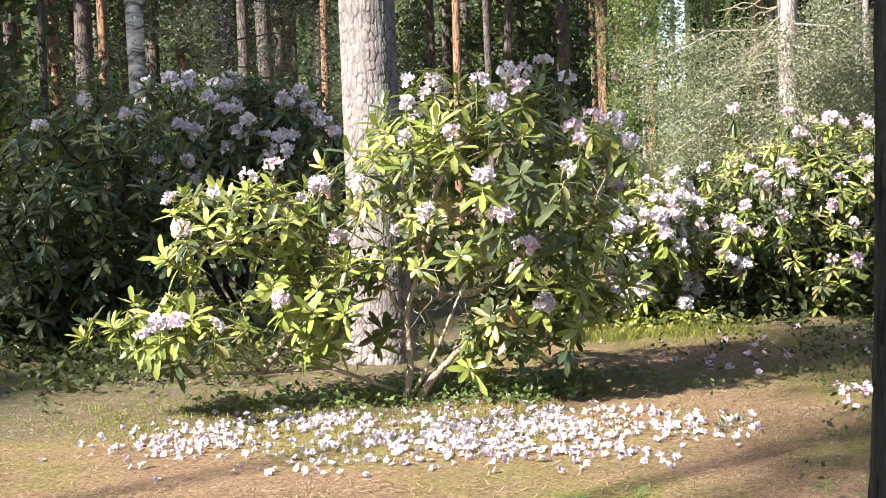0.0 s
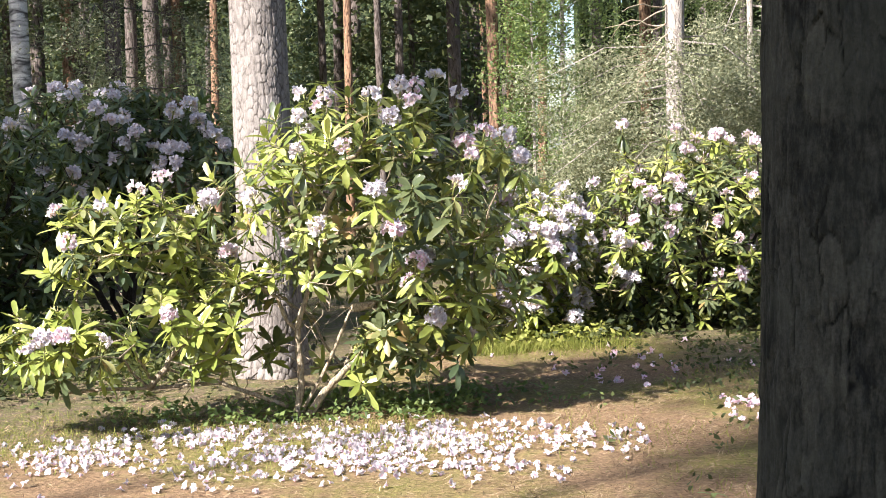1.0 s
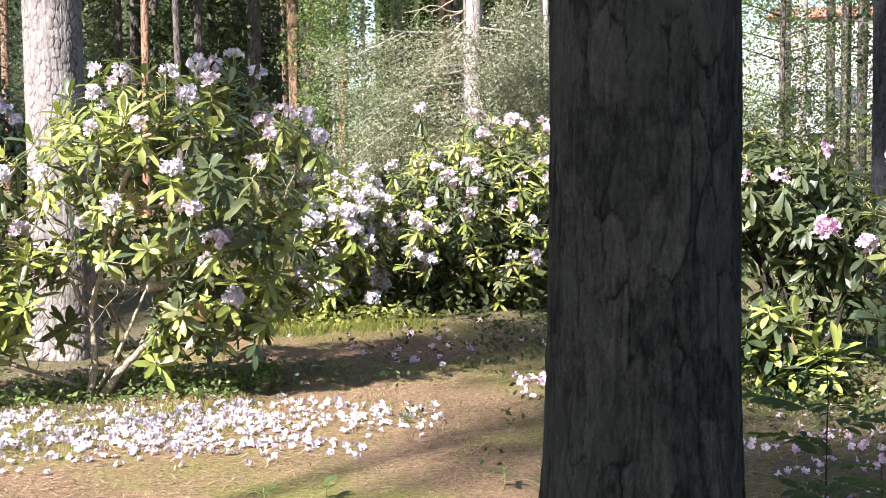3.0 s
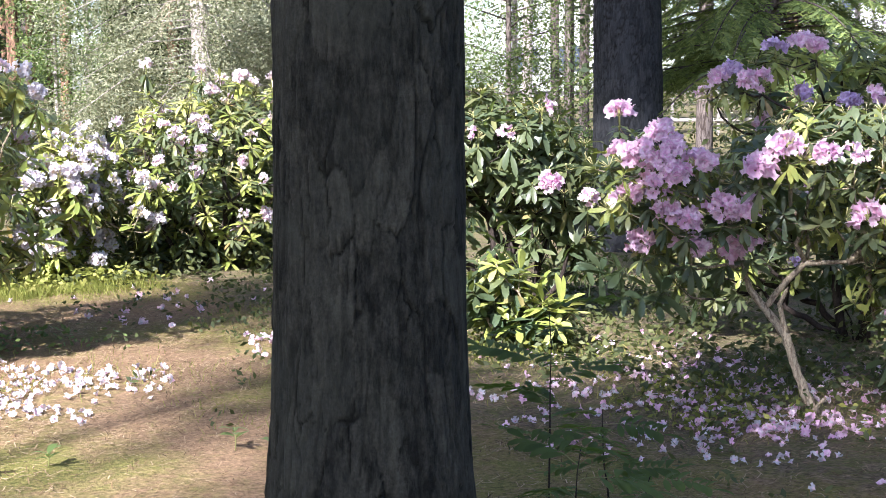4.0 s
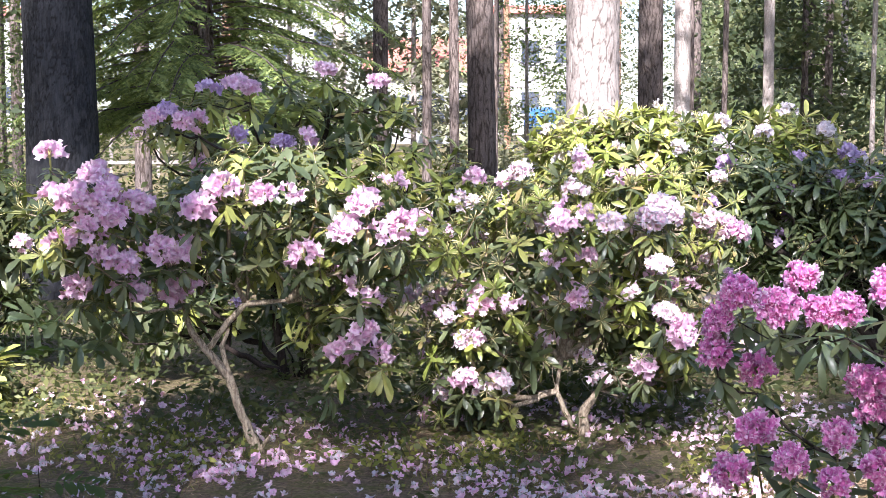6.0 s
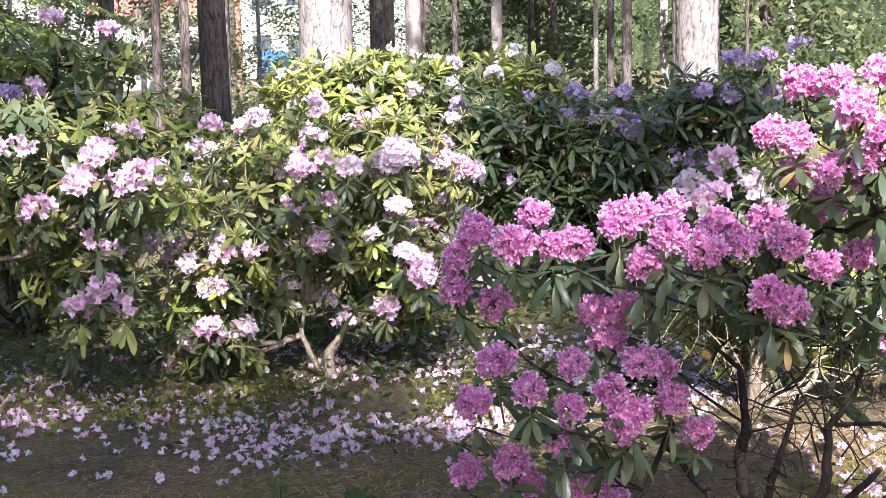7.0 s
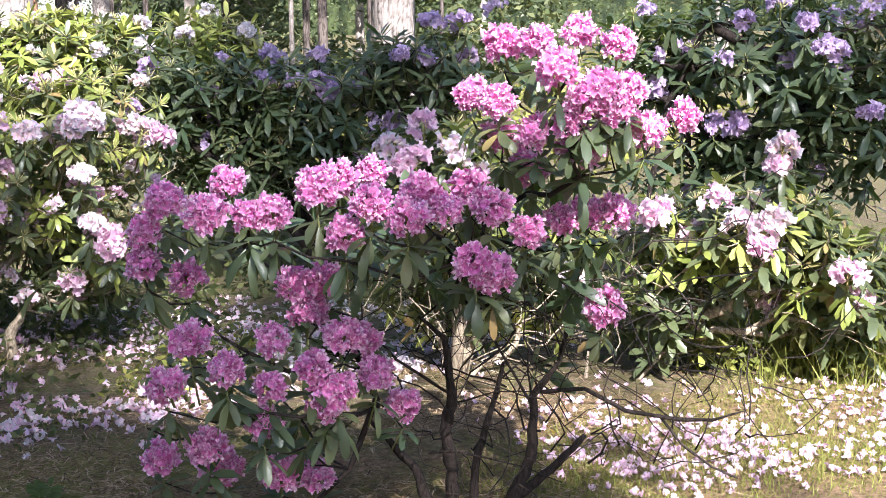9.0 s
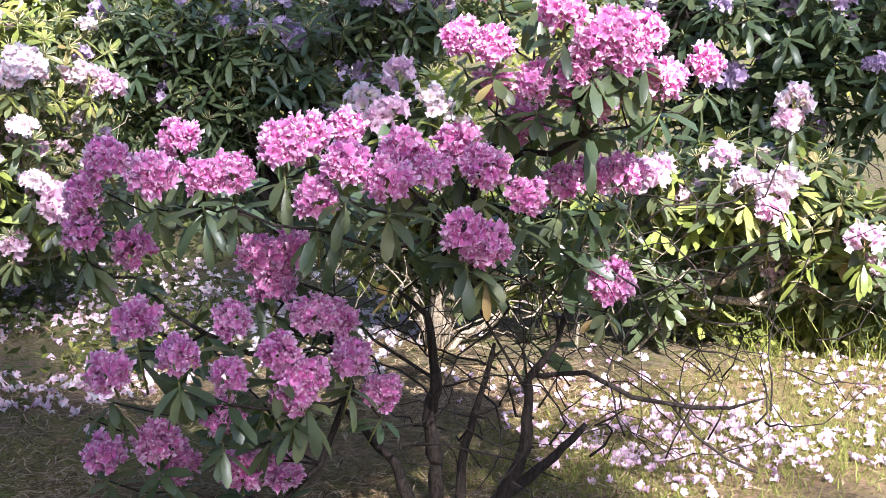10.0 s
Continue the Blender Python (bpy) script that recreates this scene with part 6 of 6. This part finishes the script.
# ---- saplings by the near pine ----
ROWAN = leafy("dark_rowan_leaf", [(0.0, (0.034, 0.055, 0.018)), (1.0, (0.085, 0.12, 0.035))], 0.6, 0.3, spec=0.15)


def pinnate_mesh(seed, length=0.28, pairs=7):
    rnd = random.Random(seed)
    verts, faces = [], []
    for i in range(pairs * 2 + 1):
        s = 0.25 + 0.7 * (i // 2) / pairs
        turn = (1.15 if i % 2 else -1.15) if i < pairs * 2 else 0.0
        at = Vector((s * length, 0, 0.25 * s * length - 0.35 * s * s * length))
        leaf_shape(rnd, length * 0.33, length * 0.115, rnd.uniform(-0.1, 0.25), 0.5, verts, faces, at, turn + rnd.uniform(-0.1, 0.1))
    n = len(faces)
    v, f = tubes([[((s * length, 0, 0.25 * s * length - 0.35 * s * s * length), 0.0016 - 0.001 * s) for s in (0, 0.25, 0.5, 0.75, 1)]], 4)
    faces += [tuple(len(verts) + k for k in q) for q in f]
    return mesh_of("leaf", verts + v, faces, [ROWAN, STEM_GREEN], [0] * n + [1] * (len(faces) - n))


PINNATE = [pinnate_mesh(950 + i) for i in range(3)]


def rowan(x, y, height, seed, count, label, spread=1.0):
    rnd = random.Random(seed)
    ob = thing("rowan_sapling", pose(x, y, ground_height(x, y)), label, "sapling", "rowan saplings")
    lean = Vector((rnd.uniform(-0.08, 0.08), rnd.uniform(-0.08, 0.08), 1.0))
    stem = [(lean * (height * k / 6) + Vector((rnd.uniform(-0.008, 0.008), rnd.uniform(-0.008, 0.008), 0)), 0.0042 - 0.0005 * k) for k in range(7)]
    v, f = tubes([stem], 5)
    part("stem", mesh_of("stem", v, f, [STEM_DARK]), ob)
    for i in range(count):
        z = height * (0.35 + 0.65 * (i + 0.5) / count)
        s = spread * rnd.uniform(0.7, 1.1)
        part("leaf", PINNATE[i % 3], ob, Matrix.Translation(lean * z) @ pose(0, 0, 0, rnd.uniform(-15, 15), rnd.uniform(-22, 12), i * 140 + rnd.uniform(-25, 25)) @ Matrix.Diagonal((s, s, s, 1)))
    return ob


rowan(1.86, 3.60, 0.72, 41, 11, "dark rowan sapling in the shade of the pine", 0.8)
rowan(1.72, 3.20, 0.42, 42, 8, "low rowan sapling at the foot of the pine", 0.75)
rowan(2.15, 3.75, 0.35, 43, 7, "low rowan sapling at the foot of the pine", 0.75)
rowan(2.05, 3.35, 0.26, 45, 6, "low rowan sapling at the foot of the pine", 0.65)
rowan(3.10, 2.75, 0.15, 44, 6, "tiny rowan seedling in the needle litter", 0.42)
rowan(3.28, 2.62, 0.07, 46, 5, "tiny rowan seedling in the needle litter", 0.45)


def seedling(x, y, height, seed, label):
    """A small upright plant: a stem and a few broad fresh leaves."""
    rnd = random.Random(seed)
    ob = thing("seedling", pose(x, y, ground_height(x, y)), label, "plant", "seedlings by the path")
    v, f = tubes([[((0, 0, -0.01), 0.0022), ((0.004, 0, height * 0.5), 0.002), ((0, 0.004, height), 0.0012)]], 5)
    part("stem", mesh_of("stem", v, f, [STEM_GREEN]), ob)
    for i in range(6):
        verts, faces = [], []
        leaf_shape(rnd, rnd.uniform(0.045, 0.075), rnd.uniform(0.022, 0.036), rnd.uniform(0.1, 0.7), 0.7, verts, faces, Vector((0, 0, 0)), 0.0)
        part("leaf", mesh_of("leaf", verts, faces, [BROAD]), ob, pose(0, 0, height * (0.5 + 0.09 * i), 0, 0, i * 137 + rnd.uniform(-20, 20)))
    return ob


seedling(1.33, 5.10, 0.09, 61, "small fresh green seedling beside the path")
seedling(0.43, 5.10, 0.07, 62, "small green seedling in the needle litter")
seedling(0.66, 5.14, 0.06, 63, "small green seedling in the needle litter")
seedling(1.46, 5.02, 0.05, 64, "small green seedling beside the path")


ground_plants("mossy tufts among the fallen pink blossoms", [(3.3, 5.0, 0.5, 0.5, 0, 3), (3.0, 6.6, 0.4, 0.5, 0, 2), (4.1, 4.1, 0.5, 0.4, 0, 3), (4.9, 3.2, 0.5, 0.3, 0, 2)], 190, MOSS_LEAF, 102, 0.05, 0.035)


# ---- far beyond the trees: a house and two cars ----
PLASTER = plain("white_house_plaster", (0.40, 0.40, 0.40), 0.8)
ROOF = plain("red_roof_tiles", (0.36, 0.12, 0.09), 0.8, vary=0.3)
PANE = plain("dark_window_glass", (0.05, 0.06, 0.08), 0.1)
PAINT = plain("blue_car_paint", (0.02, 0.08, 0.25), 0.25)
TYRE = plain("black_tyre_rubber", (0.02, 0.02, 0.02), 0.8)
FENCE = plain("grey_fence_wood", (0.20, 0.18, 0.16), 0.8)


def block(name, parent, centre, size, mat, bevel=0.0, shape=None, label=""):
    """A box, shaped by a function of its corners and bevelled."""
    bm = bmesh.new()
    bmesh.ops.create_cube(bm, size=1.0)
    for v in bm.verts:
        v.co = Vector((v.co.x * size[0], v.co.y * size[1], v.co.z * size[2]))
        if shape:
            v.co = shape(v.co)
        v.co += Vector(centre)
    if bevel:
        bmesh.ops.bevel(bm, geom=bm.edges[:], offset=bevel, segments=2, affect="EDGES")
    me = bpy.data.meshes.new(name)
    bm.to_mesh(me)
    bm.free()
    me.materials.append(mat)
    return part(name, me, parent, label=label)


house = thing("house", pose(42.0, 45.5, 0.2, 0, 0, -43), "white plastered house with a red roof behind the trees", "house")
block("wall", house, (1.8, 0, 1.6), (5, 7, 3.6), PLASTER, 0.02)
block("roof", house, (1.8, 0, 4.2), (5.6, 8.0, 1.6), ROOF, 0.02, lambda c: Vector((c.x * (0.94 if c.z > 0 else 1), c.y * (0.02 if c.z > 0 else 1), c.z)))
for x in (0.4, 1.8, 3.2):
    window = block("window", house, (x, -3.52, 1.9), (1.3, 0.12, 1.4), PLASTER, 0.01)
    block("pane", window, (x, -3.58, 1.9), (1.05, 0.06, 1.15), PANE)


def car(x, y, turn, label):
    ob = thing("car", pose(x, y, ground_height(x, y), 0, 0, turn), label, "car", "parked cars")
    block("body", ob, (0, 0, 0.62), (1.75, 4.1, 0.62), PAINT, 0.12)
    block("cabin", ob, (0, 0.2, 1.16), (1.6, 2.3, 0.52), PAINT, 0.08, lambda c: Vector((c.x * (0.8 if c.z > 0 else 1), c.y * (0.7 if c.z > 0 else 1), c.z)))
    block("windscreen", ob, (0, -0.82, 1.14), (1.25, 0.1, 0.36), PANE, 0.02, lambda c: Vector((c.x, c.y + (0.22 if c.z > 0 else 0), c.z)))
    for sx in (-0.8, 0.8):
        for sy in (-1.3, 1.3):
            v, f = tubes([[((sx - 0.1, sy, 0.32), 0.30), ((sx - 0.08, sy, 0.32), 0.32), ((sx + 0.08, sy, 0.32), 0.32), ((sx + 0.1, sy, 0.32), 0.30)]], 16)
            part("wheel", mesh_of("wheel", v, f, [TYRE]), ob)
    return ob


def far_building(x, y, turn, wide, tall, floors, columns, label):
    """A white building far off: walls, a low roof, rows of windows."""
    ob = thing("building", pose(x, y, ground_height(x, y), 0, 0, turn), label, "building", "white buildings beyond the trees")
    block("wall", ob, (0, 0, tall / 2 - 0.4), (wide, 5.0, tall + 0.8), PLASTER, 0.03)
    block("roof", ob, (0, 0, tall + 0.25), (wide + 0.6, 5.6, 0.5), ROOF, 0.03, lambda c: Vector((c.x * (0.9 if c.z > 0 else 1), c.y * (0.7 if c.z > 0 else 1), c.z)))
    for row in range(floors):
        for k in range(columns):
            at = ((k + 0.5) / columns - 0.5) * wide * 0.9
            window = block("window", ob, (at, -2.52, 1.7 + 2.7 * row), (1.2, 0.1, 1.4), PLASTER, 0.01)
            block("pane", window, (at, -2.58, 1.7 + 2.7 * row), (0.95, 0.06, 1.15), PANE)
    return ob


far_building(59.8, 53.2, -48, 6.0, 6.4, 2, 3, "white two-storey building behind the parked cars")
far_building(33.0, 62.0, -28, 6.5, 5.4, 1, 3, "white building seen between the trunks")
far_building(46.5, 56.5, -40, 4.5, 8.0, 2, 2, "white building high behind the trees")
car(54.2, 51.0, -48, "blue car parked beyond the trees")
car(56.4, 49.4, -48, "blue car parked beyond the trees")

fence = thing("fence", pose(15.3, 28.2, ground_height(15.3, 28.2), 0, 0, -28), "dark slender rail fence behind the trees", "fence")
for i in range(9):
    block("post", fence, (-4 + i, 0, 0.55), (0.07, 0.07, 1.2), FENCE, 0.008)
for z in (0.35, 0.95):
    block("rail", fence, (0, -0.055, z), (8.2, 0.04, 0.08), FENCE, 0.008)
